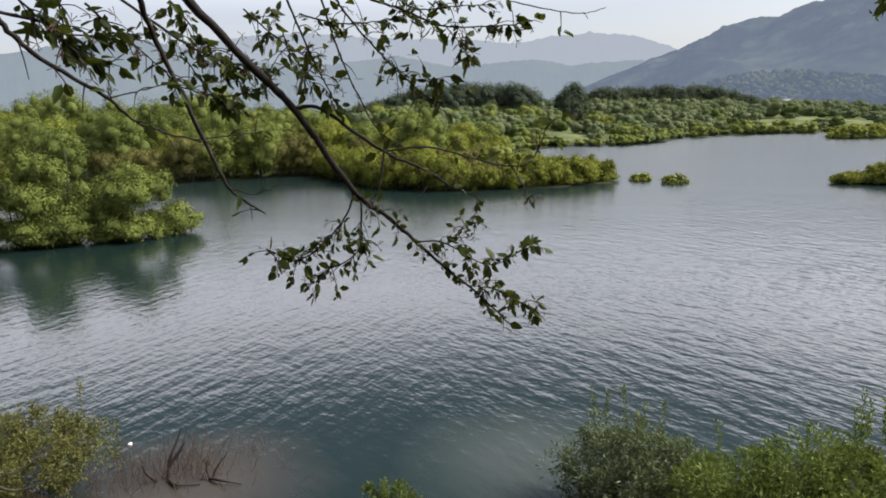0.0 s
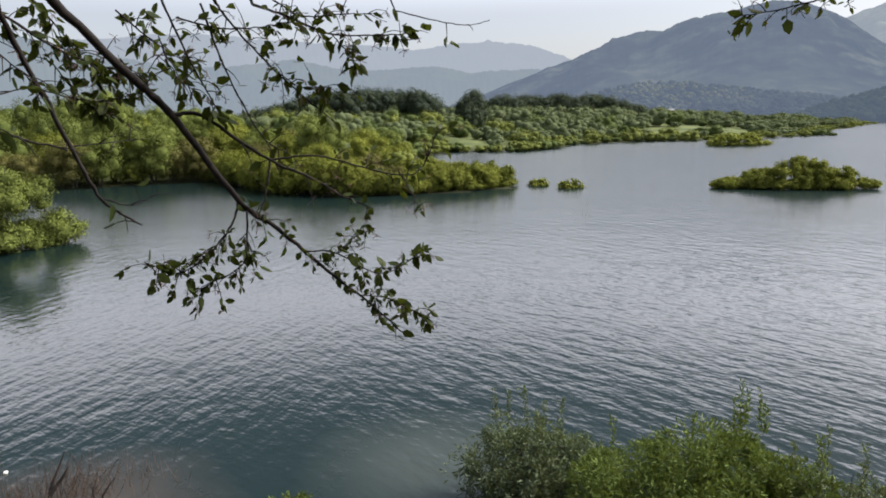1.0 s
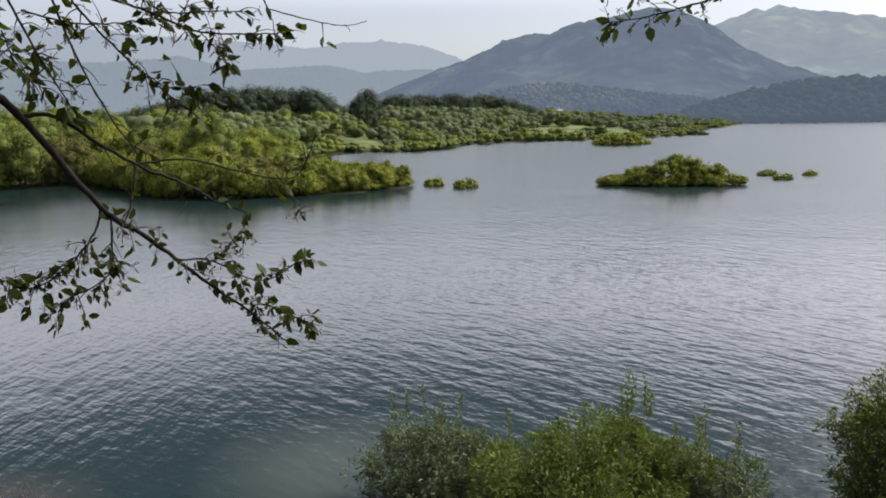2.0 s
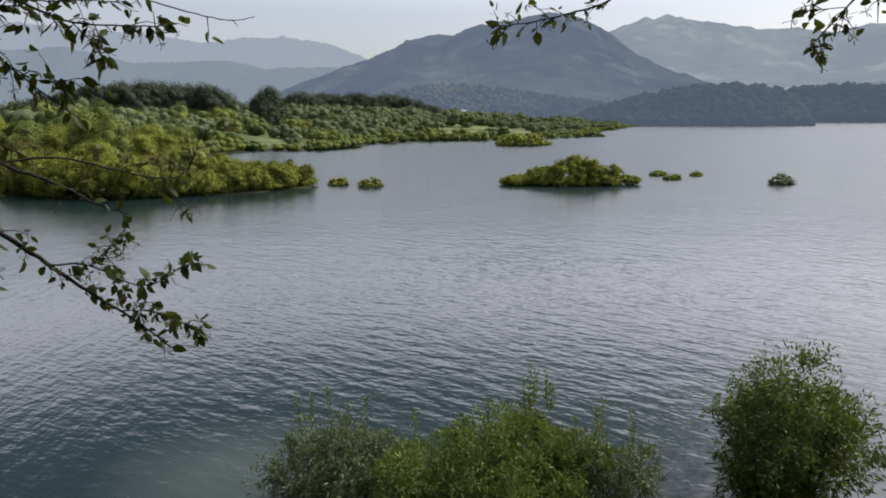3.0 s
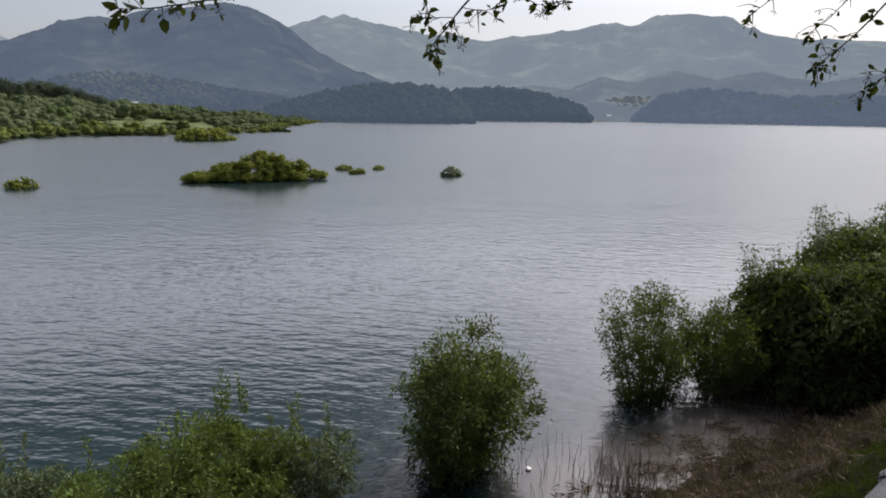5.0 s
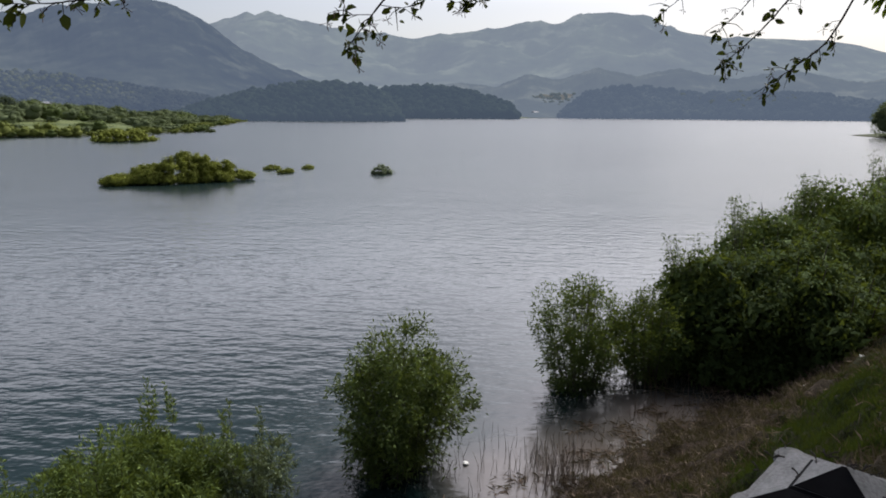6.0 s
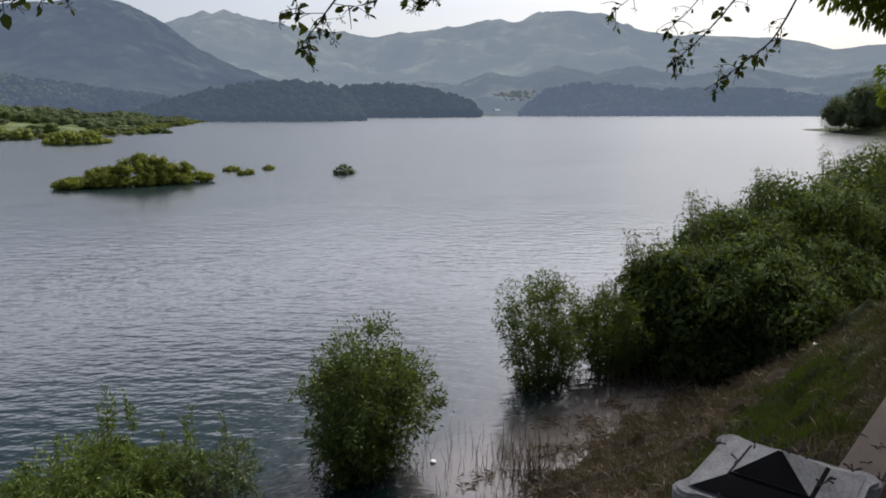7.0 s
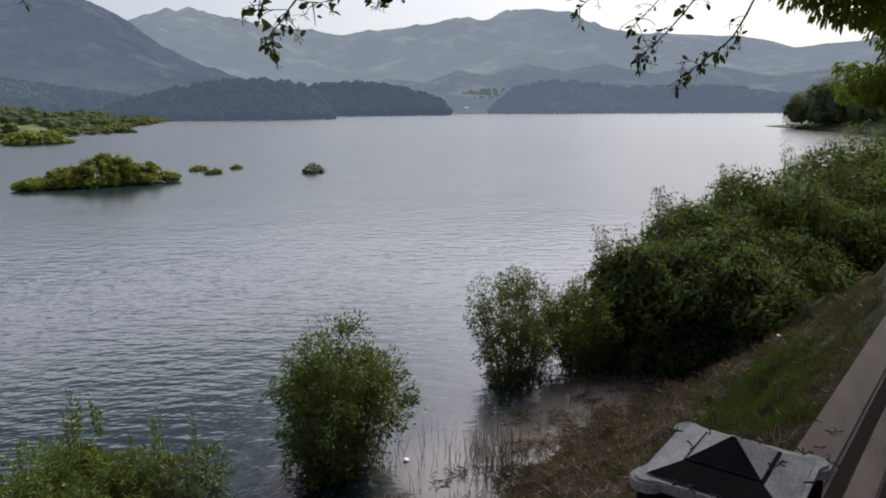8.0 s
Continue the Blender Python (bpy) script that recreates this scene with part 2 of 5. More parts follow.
WATER, GROUND = water_material(), ground_material()
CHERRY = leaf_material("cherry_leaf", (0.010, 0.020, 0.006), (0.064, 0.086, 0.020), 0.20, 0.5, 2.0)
# brighter copy of the cherry leaf, sunlight put into its colour
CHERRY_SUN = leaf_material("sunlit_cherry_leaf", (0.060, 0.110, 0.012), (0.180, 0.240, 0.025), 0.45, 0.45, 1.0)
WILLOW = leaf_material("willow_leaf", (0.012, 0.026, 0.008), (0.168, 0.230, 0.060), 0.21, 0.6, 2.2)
# darker copy of the willow leaf, the thicket's shade put into its colour
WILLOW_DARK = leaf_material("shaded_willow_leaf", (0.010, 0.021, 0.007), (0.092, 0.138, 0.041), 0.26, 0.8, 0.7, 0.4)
WILLOW_GREY = leaf_material("grey_willow_leaf", (0.040, 0.058, 0.036), (0.165, 0.205, 0.112), 0.20, 0.65, 2.2)
OLIVE = leaf_material("olive_willow_leaf", (0.036, 0.036, 0.016), (0.160, 0.165, 0.052), 0.2, 0.6, 1.2)
FAR_WILLOW = leaf_material("bank_willow_leaf", (0.040, 0.060, 0.016), (0.170, 0.205, 0.050), 0.14, 0.8, 0.13, 0.14)
FAR_YELLOW = leaf_material("young_willow_leaf", (0.060, 0.075, 0.014), (0.255, 0.280, 0.050), 0.2, 0.8, 0.22, 0.2)
# lightened leaf for the far point, some haze put into the base colour
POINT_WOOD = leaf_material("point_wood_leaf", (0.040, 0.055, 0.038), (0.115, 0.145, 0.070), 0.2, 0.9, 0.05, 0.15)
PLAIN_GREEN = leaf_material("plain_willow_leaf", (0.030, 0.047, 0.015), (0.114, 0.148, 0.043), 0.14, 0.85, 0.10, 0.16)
PLAIN_YELLOW = leaf_material("plain_young_leaf", (0.045, 0.060, 0.015), (0.165, 0.190, 0.044), 0.16, 0.85, 0.12, 0.16)
FAR_BROWN = leaf_material("budding_willow_twigs", (0.055, 0.054, 0.020), (0.195, 0.190, 0.062), 0.2, 0.85, 0.3, 0.2)
FAR_PINE = leaf_material("pine_needles", (0.022, 0.033, 0.024), (0.056, 0.074, 0.046), 0.1, 0.9, 0.05, 0.15)
# greyer, paler leaf: distance haze painted into the base colour
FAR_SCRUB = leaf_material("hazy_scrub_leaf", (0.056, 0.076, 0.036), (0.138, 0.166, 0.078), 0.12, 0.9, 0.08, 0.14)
BARK = plain_material("cherry_bark", (0.008, 0.006, 0.006), (0.040, 0.032, 0.028), 60, 0.8, 0, 0.003, (1, 1, 0.3), gloss=0.3)
STEM = plain_material("willow_bark", (0.020, 0.017, 0.013), (0.080, 0.068, 0.050), 25, 0.85, 0, 0.006, (1, 1, 0.3))
DRY = leaf_material("dry_stalk", (0.018, 0.012, 0.009), (0.140, 0.100, 0.074), 0.1, 0.9, 1.1)
WOOD = plain_material("weathered_timber", (0.050, 0.038, 0.031), (0.145, 0.114, 0.095), 14, 0.8, 0, 0.002, (0.25, 1, 1), gloss=0.25)
STONE = plain_material("speckled_grey_casting", (0.100, 0.100, 0.104), (0.310, 0.310, 0.316), 220, 0.7, 0, 0.0006, gloss=0.3)
PANEL = plain_material("black_solar_film_and_rim_shade", (0.004, 0.004, 0.005), (0.010, 0.010, 0.012), 40, 0.85, 0, 0.0002, gloss=0.05)
FOAM = plain_material("white_foam", (0.60, 0.60, 0.58), (0.80, 0.80, 0.78), 30, 0.7, 0, 0.002)
STALK = plain_material("red_brown_stalk", (0.060, 0.030, 0.022), (0.160, 0.085, 0.060), 60, 0.7, 0, 0.0005)
STRAW = leaf_material("bleached_stalk", (0.030, 0.021, 0.016), (0.230, 0.175, 0.135), 0.1, 0.9, 1.4)
GRASS = leaf_material("grass_blade", (0.006, 0.014, 0.006), (0.036, 0.066, 0.018), 0.15, 0.8, 0.9)


# ---- mesh helpers ----
def quads_mesh(name, verts, quads, material, smooth=False):
    me = bpy.data.meshes.new(name)
    verts, quads = np.asarray(verts, np.float32), np.asarray(quads, np.int32)
    n = quads.shape[1]
    me.vertices.add(len(verts))
    me.vertices.foreach_set("co", verts.ravel())
    me.loops.add(quads.size)
    me.loops.foreach_set("vertex_index", quads.ravel())
    me.polygons.add(len(quads))
    me.polygons.foreach_set("loop_start", np.arange(0, quads.size, n, dtype=np.int32))
    me.polygons.foreach_set("loop_total", np.full(len(quads), n, np.int32))
    if smooth:
        me.polygons.foreach_set("use_smooth", np.ones(len(quads), bool))
    me.update(calc_edges=True)
    me.validate()
    me.materials.append(material)
    return me


def thing(name, place, label, category, group="", kind=""):
    ob = new(name)
    ob.location = place
    ob.empty_display_size = 0.2
    return tagged(ob, label, category, group, kind)


def under(name, me, parent, label=""):
    ob = new(name, me)
    ob.parent = parent
    if label:
        ob["label"] = label
    return ob


def part(name, bm, material, parent, label=""):
    me = bpy.data.meshes.new(name)
    bm.to_mesh(me)
    bm.free()
    me.materials.append(material)
    return under(name, me, parent, label)


def unit(v):
    return v / np.maximum(np.linalg.norm(v, axis=-1, keepdims=True), 1e-9)


def glide(points, count):
    """A smooth curve through the points."""
    p = np.asarray(points, float)
    p = np.vstack([2 * p[0] - p[1], p, 2 * p[-1] - p[-2]])
    out = []
    for s in np.linspace(0, len(p) - 3 - 1e-6, count):
        i, u = int(s), s - int(s)
        a, b, c, d = p[i:i + 4]
        out.append(0.5 * (2 * b + (c - a) * u + (2 * a - 5 * b + 4 * c - d) * u * u + (3 * b - a - 3 * c + d) * u ** 3))
    return np.array(out)


def tube(points, r0, r1, sides=6, knots=0.0, rng=None):
    """A tapered round rod along the points: its vertices and quads."""
    p = np.asarray(points, float)
    n = len(p)
    ahead = unit(np.gradient(p, axis=0))
    ref = np.array([0.31, 0.52, 0.79])
    a = unit(np.cross(ahead, ref))
    b = np.cross(ahead, a)
    r = np.linspace(r0, r1, n)
    if knots and rng is not None:
        r = r * (1 + knots * rng.uniform(-1, 1, n))
    w = np.linspace(0, 2 * np.pi, sides, endpoint=False)
    v = p[:, None] + r[:, None, None] * (np.cos(w)[None, :, None] * a[:, None] + np.sin(w)[None, :, None] * b[:, None])
    i, j = np.meshgrid(np.arange(n - 1), np.arange(sides), indexing="ij")
    k = (j + 1) % sides
    q = np.stack([i * sides + j, i * sides + k, (i + 1) * sides + k, (i + 1) * sides + j], -1).reshape(-1, 4)
    return v.reshape(-1, 3), q


def joined(pieces):
    verts, quads, at = [], [], 0
    for v, q in pieces:
        verts.append(v)
        quads.append(np.asarray(q) + at)
        at += len(v)
    return np.vstack(verts), np.vstack(quads)


def leaf_quads(pts, ways, long_, wide, rng, fold=0.25, skin=0.0):
    """One pointed, slightly folded blade at each point, growing along its way; with skin, it lies on the crown's skin, whose way out is given."""
    n = len(pts)
    if skin:
        up = unit(unit(ways) + skin * rng.normal(size=(n, 3)))
        d = unit(np.cross(up, rng.normal(size=(n, 3))) + 1e-6)
        s = np.cross(d, up)
    else:
        d = unit(ways)
        s = unit(np.cross(d, unit(rng.normal(size=(n, 3)))))
        up = np.cross(s, d)
    L = (long_ * rng.uniform(0.65, 1.25, n))[:, None]
    W = (wide * rng.uniform(0.7, 1.2, n))[:, None]
    droop = np.zeros((n, 3))
    droop[:, 2] = -0.15 * L[:, 0]
    v = np.stack([pts, pts + d * L * 0.42 + s * W * 0.5 + up * W * fold, pts + d * L + droop, pts + d * L * 0.42 - s * W * 0.5 + up * W * fold], 1)
    return v.reshape(-1, 3), np.arange(4 * n).reshape(-1, 4)


def puff_mesh(name, pts, ways, long_, wide, rng, material, skin=0.25, fold=0.1, stray=0.2, grow=None):
    """A skin of leaves over the billows of a crown; the light falls on it as on the billows that the leaves make up."""
    ways = unit(ways)
    v, q = leaf_quads(pts, ways, long_, wide, rng, fold, skin)
    if grow is not None:
        c = np.repeat(pts, 4, axis=0)
        v = c + (v - c) * np.repeat(grow, 4)[:, None]
    face = np.cross(v[q[:, 2]] - v[q[:, 0]], v[q[:, 3]] - v[q[:, 1]])
    turned = (face * ways).sum(1) < 0
    q[turned] = q[turned][:, ::-1]
    me = quads_mesh(name, v, q, material, True)
    me.normals_split_custom_set_from_vertices(np.repeat(unit(ways + stray * rng.normal(size=ways.shape)), 4, axis=0).tolist())
    return me


def broad_leaves(pts, ways, long_, wide, rng):
    """Broad cherry leaves: two halves folded along the midrib, with a drawn-out tip."""
    n = len(pts)
    d = unit(ways)
    s = unit(np.cross(d, unit(rng.normal(size=(n, 3)))))
    up = np.cross(s, d)
    L = (long_ * rng.uniform(0.5, 1.2, n))[:, None]
    W = L * wide / long_ * rng.uniform(0.8, 1.15, (n, 1))
    f = W * rng.uniform(0.05, 0.35, (n, 1))
    sag = np.zeros((n, 3))
    sag[:, 2] = -0.12 * L[:, 0]
    v = np.stack([pts, pts + d * L * 0.28 + s * W * 0.46 + up * f, pts + d * L * 0.68 + s * W * 0.36 + up * f + sag * 0.4, pts + d * L + sag,
                  pts + d * L * 0.68 - s * W * 0.36 + up * f + sag * 0.4, pts + d * L * 0.28 - s * W * 0.46 + up * f], 1)
    k = 6 * np.arange(n)[:, None]
    q = np.concatenate([k + [0, 1, 2, 3], k + [0, 3, 4, 5]])
    return v.reshape(-1, 3), q


def clumped(lobes, count, rng, puffs=16, puff=0.38, fill=0.25):
    """Points of a crown made of lobes (centre and three radii), gathered in puffs on their skins, and the way outward at each."""
    lobes = np.asarray(lobes, float)
    area = (lobes[:, 3] * lobes[:, 4] + lobes[:, 4] * lobes[:, 5] + lobes[:, 3] * lobes[:, 5])
    share = np.maximum((count * area / area.sum()).astype(int), 1)
    pts, ways = [], []
    for (x, y, z, a, b, c), n in zip(lobes, share):
        if puffs == 0:
            w = unit(rng.normal(size=(n, 3)) + (0, 0, 0.3))
            k = rng.normal(size=(3, 3)) * 2.2
            r = 1.02 + 0.10 * np.sin(w @ k.T * 1.3 + rng.uniform(0, 6, 3)).sum(1) - np.abs(rng.normal(size=n)) * fill + 0.06 * rng.normal(size=n)
            pts.append(w * r[:, None] * (a, b, c) + (x, y, z))
            ways.append(w)
            continue
        u = unit(rng.normal(size=(puffs, 3)) + (0, 0, 0.35))
        hubs = u * rng.uniform(0.62, 0.9, (puffs, 1))
        size = puff * rng.uniform(0.6, 1.3, puffs)
        k = rng.integers(0, puffs, n)
        w = unit(rng.normal(size=(n, 3)) + 0.5 * u[k])
        p = hubs[k] + w * (size[k] * rng.uniform(0.45, 1.0, n) ** 0.5)[:, None]
        inner = rng.random(n) < fill
        p[inner] = unit(rng.normal(size=(inner.sum(), 3))) * rng.uniform(0.2, 0.8, (inner.sum(), 1))
        pts.append(p * (a, b, c) + (x, y, z))
        ways.append(unit(w * 0.8 + p * 0.35))
    return np.vstack(pts), np.vstack(ways)


def round_crowns(lobes, rng, n=3):
    """Uneven rounded masses of foliage: vertices, quads and the way outward at each vertex."""
    g = np.tan(np.linspace(-0.25, 0.25, n + 1) * math.pi)
    a, b = np.meshgrid(g, g, indexing="ij")
    sides = [np.stack(v, -1).reshape(-1, 3) for o in (-np.ones_like(a), np.ones_like(a)) for v in ((o, a, b), (a, o, b), (a, b, o))]
    base = unit(np.vstack(sides))
    i, j = np.meshgrid(np.arange(n), np.arange(n), indexing="ij")
    quad = np.stack([i * (n + 1) + j, (i + 1) * (n + 1) + j, (i + 1) * (n + 1) + j + 1, i * (n + 1) + j + 1], -1).reshape(-1, 4)
    quad = np.vstack([quad + k * (n + 1) ** 2 for k in range(6)])
    out = np.cross(base[quad[:, 1]] - base[quad[:, 0]], base[quad[:, 2]] - base[quad[:, 0]])
    wrong = (out * base[quad].mean(1)).sum(1) < 0
    quad[wrong] = quad[wrong][:, ::-1]
    lobes = np.asarray(lobes, float)
    ripple = 1 + 0.10 * np.sin(5.0 * base[None] @ rng.normal(size=(len(lobes), 3, 1)) + rng.uniform(0, 6, (len(lobes), 1, 1)))
    v = lobes[:, None, :3] + base[None] * lobes[:, None, 3:] * ripple
    q = quad[None] + (np.arange(len(lobes)) * len(base))[:, None, None]
    return v.reshape(-1, 3), q.reshape(-1, 4), np.broadcast_to(base, v.shape).reshape(-1, 3)


def leafy_mass(name, lobes, leaves, leaf, rng, material, core=0.6, loose=0.3, stray=0.3, low=None, tilt=0.75):
    """Dense foliage: rounded masses under a ragged skin of leaves, lit as the billows that they make up. The leaf size may differ from leaf to leaf."""
    pts, ways = clumped(lobes, leaves, rng, 0, 0, loose)
    if low is not None:
        pts[:, 2] = np.maximum(pts[:, 2], low * rng.random(len(pts)))
    size = leaf(pts) if callable(leaf) else np.full(len(pts), leaf)
    v, q = leaf_quads(pts, ways, 1.0, 0.5, rng, 0.12, tilt)
    c = np.repeat(pts, 4, axis=0)
    v = c + (v - c) * np.repeat(size, 4)[:, None]
    face = np.cross(v[q[:, 2]] - v[q[:, 0]], v[q[:, 3]] - v[q[:, 1]])
    turned = (face * ways).sum(1) < 0
    q[turned] = q[turned][:, ::-1]
    bv, bq, bw = round_crowns([(x, y, z, a * core, b * core, c * core) for x, y, z, a, b, c in lobes], rng)
    me = quads_mesh(name, *joined([(v, q), (bv, bq)]), material, True)
    lit = unit(np.vstack([np.repeat(unit(ways) + (0, 0, 0.1) + stray * rng.normal(size=ways.shape), 4, axis=0), bw + 0.2 * rng.normal(size=bw.shape)]))
    me.normals_split_custom_set_from_vertices(lit.tolist())
    return me


def billows(lobes, rng, count, size=0.45):
    """Smaller billows over the upper skin of each lobe, and the lobe itself."""
    out = []
    for x, y, z, a, b, c in lobes:
        out.append((x, y, z, a * 0.86, b * 0.86, c * 0.86))
        for k in range(count):
            w = unit(rng.normal(size=3) + (0, 0, 0.35))
            q = size * rng.uniform(0.65, 1.25)
            out.append((x + w[0] * a * 0.72, y + w[1] * b * 0.72, z + w[2] * c * 0.72, a * q, b * q, c * q))
    return out


# ---- the ground: one sheet from the near bank to the foot of the mountains ----
NEAR_X = (-400, -60, -40, -14, -8, -5, -2, 3, 8, 11.5, 14.6, 18.6, 24.8, 31, 46, 80, 150, 215, 250, 285, 322, 332, 420, 4000)
NEAR_Y = (60, 26, 20, 15.6, 12.8, 12.2, 12.0, 11.0, 8.2, 6.1, 5.6, 5.1, 3.5, 2, -1.4, -9, -14, -9, 10, 28, 47, -30, -60, -60)
LEFT_BANK = [(-900, 40), (-200, 62), (-70, 80), (-40, 97), (-24, 103), (-17, 92), (-10, 80), (0, 75), (7, 76), (16, 80), (13, 90), (4, 118), (9, 160),
             (19, 175), (34, 170), (47, 182), (57, 203), (84, 217), (102, 213), (151, 228), (200, 292), (305, 404), (342, 454), (428, 372), (520, 450), (610, 530), (690, 418), (780, 472), (834, 434), (925, 162), (925, -162),
             (3000, -900), (4600, 0), (3500, 3500), (0, 4600), (-3500, 3500), (-4600, 0)]
BANK_TOP = 6.4


def inside_and_edge(px, py, polygon):
    """Whether each point lies in the polygon, and how far it is from the outline."""
    inside, edge = np.zeros(px.shape, bool), np.full(px.shape, 1e9)
    for (ax, ay), (bx, by) in zip(polygon, polygon[1:] + polygon[:1]):
        inside ^= ((ay > py) != (by > py)) & (px < (bx - ax) * (py - ay) / ((by - ay) or 1e-9) + ax)
        u = np.clip(((px - ax) * (bx - ax) + (py - ay) * (by - ay)) / ((bx - ax) ** 2 + (by - ay) ** 2), 0, 1)
        edge = np.minimum(edge, np.hypot(px - ax - u * (bx - ax), py - ay - u * (by - ay)))
    return inside, edge


def wobble(x, y, size, seed=0.0):
    """Cheap smooth unevenness, between -1 and 1."""
    a, b = x / size + seed, y / size - seed
    return (np.sin(a * 1.7 + 1.3 * np.sin(b * 1.1)) + np.sin(b * 2.3 + 1.7 * np.sin(a * 0.9 + 2)) + 0.6 * np.sin(a * 4.1 + b * 3.3)) / 2.6


def ground_height(x, y):
    x, y = np.asarray(x, float), np.asarray(y, float)
    shore = np.interp(x, NEAR_X, NEAR_Y) + 0.35 * wobble(x, y, 1.9) + 0.3 * wobble(x, y, 0.6, 8)
    d = shore - y
    u = np.clip(d / np.maximum(shore + 2.2, 7.0), 0, 1)
    near = np.where(d > 0, BANK_TOP * u ** 1.75 + 0.12 * wobble(x, y, 0.8, 3) * (u < 0.97) * np.clip(u * 8, 0.3, 1), -np.minimum(1.4, 0.14 * -d))
    rough = 0.16 * wobble(x, y, 0.55, 7) + 0.10 * wobble(x, y, 0.23, 1) + 0.22 * wobble(x, y, 1.7, 5)
    near = near + np.where((d > 0) & (y > 0.3), rough * np.clip(u * 5, 0.15, 1), 0)
    # slope behind the promenade, out of view, added to block sky light
    near = near + np.clip(-4.5 - y, 0, 14) * 0.75 * (d > 0)
    near = np.where((y > 60) | (x > 340), -1.4, near)
    inside, edge = inside_and_edge(x, y, LEFT_BANK)
    far = np.where(inside, 0.12 + np.minimum(1.3, edge * 0.03), -np.minimum(1.4, edge * 0.2))
    # the plain climbs gently away from the water towards the foot of the mountain
    az = np.degrees(np.arctan2(x, y))
    far = far + np.where(inside, np.clip((edge - 14) * 0.065, 0, 1) * np.clip((edge - 14) * 0.06, 0, np.interp(az, (-40, -8, 4, 16, 26, 34), (2.0, 2.5, 5.5, 5.5, 3.2, 0.8))) * np.clip((900 - np.hypot(x, y)) / 300, 0, 1), 0)
    return np.maximum(near, far)


def build_ground():
    az = np.radians(np.concatenate([np.arange(-42, 100, 0.5), np.arange(100, 318, 3.0)]))
    rad = np.concatenate([np.linspace(0.001, 26, 110), np.geomspace(26.6, 4500, 130)])
    A, R = np.meshgrid(az, rad, indexing="ij")
    x, y = R * np.sin(A) + 0.3, R * np.cos(A)
    v = np.stack([x, y, ground_height(x, y)], -1).reshape(-1, 3)
    na, nr = len(az), len(rad)
    i, j = np.meshgrid(np.arange(na), np.arange(nr - 1), indexing="ij")
    k = (i + 1) % na
    q = np.stack([i * nr + j, i * nr + j + 1, k * nr + j + 1, k * nr + j], -1).reshape(-1, 4)[:, ::-1]
    tagged(new("ground", quads_mesh("ground", v, q, GROUND, True)), "grassy lake bank with brown dead stalks along the waterline", "ground", kind="structure")


def build_water():
    bm = bmesh.new()
    bmesh.ops.create_grid(bm, x_segments=24, y_segments=24, size=4400)
    me = bpy.data.meshes.new("water")
    bm.to_mesh(me)
    bm.free()
    me.materials.append(WATER)
    tagged(new("water", me), "grey-green lake water with small wind ripples", "water", kind="structure")


build_ground()
build_water()


# ---- mountains round the lake ----
def ridge(name, label, distance, crest, material, rough, seed, foot=0.72, drop=3.0, z_lean=0.4):
    """A wooded mountain side: its skyline by bearing and elevation in degrees, with spurs and gullies running down to its foot."""
    c = np.asarray(crest, float)
    az = np.arange(c[0, 0], c[-1, 0] + 1e-6, 0.12)
    el = np.interp(az, c[:, 0], c[:, 1])
    soft = np.exp(-np.linspace(-2, 2, 9) ** 2)
    el = np.convolve(np.pad(el, 4, "edge"), soft / soft.sum(), "valid")
    top = 8 + distance * np.tan(np.radians(el))
    s = np.concatenate([np.linspace(0, 1, 26), [1.06, 1.2]])
    A, S = np.meshgrid(np.radians(az), s, indexing="ij")
    T = np.broadcast_to(top[:, None], A.shape)
    R = distance * (foot + (1 - foot) * S)
    fall = np.where(S <= 1, S ** 1.15, 1 - (S - 1) * drop)
    x, y = R * np.sin(A), R * np.cos(A)
    spur, fine = np.zeros(A.shape), np.zeros(A.shape)
    for i in range(A.shape[0]):
        for j in range(A.shape[1]):
            q = Vector((x[i, j], y[i, j], 40.0 * seed)) / distance
            spur[i, j] = 0.9 - 1.6 * abs(noise.noise(q * 9 + Vector((0, 0, z_lean * S[i, j])))) - 0.7 * abs(noise.noise(q * 23)) + 0.5 * noise.noise(q * 5)
            fine[i, j] = noise.noise(q * 260) + 0.7 * noise.noise(q * 120)
    body = np.clip(S * (1 - S) * 4, 0, 1)
    z = T * fall * (1 + 0.42 * spur * body) + fine * rough * np.clip(S * 2, 0, 1) - 2 * (S == 0)
    R2 = R + distance * 0.03 * spur * body
    v = np.stack([R2 * np.sin(A), R2 * np.cos(A), z], -1).reshape(-1, 3)
    na, nr = A.shape
    i, j = np.meshgrid(np.arange(na - 1), np.arange(nr - 1), indexing="ij")
    q = np.stack([i * nr + j, i * nr + j + 1, (i + 1) * nr + j + 1, (i + 1) * nr + j], -1).reshape(-1, 4)[:, ::-1]
    return tagged(new(name, quads_mesh(name, v, q, material, True)), label, "mountain", kind="structure")


# last colour and share: the glowing haze painted into each hill
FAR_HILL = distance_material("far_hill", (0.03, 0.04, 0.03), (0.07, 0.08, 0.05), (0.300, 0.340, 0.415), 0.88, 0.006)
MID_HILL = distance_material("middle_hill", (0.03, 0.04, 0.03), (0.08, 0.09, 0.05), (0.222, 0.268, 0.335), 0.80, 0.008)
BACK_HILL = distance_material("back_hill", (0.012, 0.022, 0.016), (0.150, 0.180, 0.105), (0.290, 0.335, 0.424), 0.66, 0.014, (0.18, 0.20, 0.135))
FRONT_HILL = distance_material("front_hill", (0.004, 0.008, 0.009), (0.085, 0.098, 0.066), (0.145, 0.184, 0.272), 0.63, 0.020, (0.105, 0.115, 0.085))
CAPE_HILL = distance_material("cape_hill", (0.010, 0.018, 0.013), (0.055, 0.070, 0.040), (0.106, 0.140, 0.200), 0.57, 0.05)
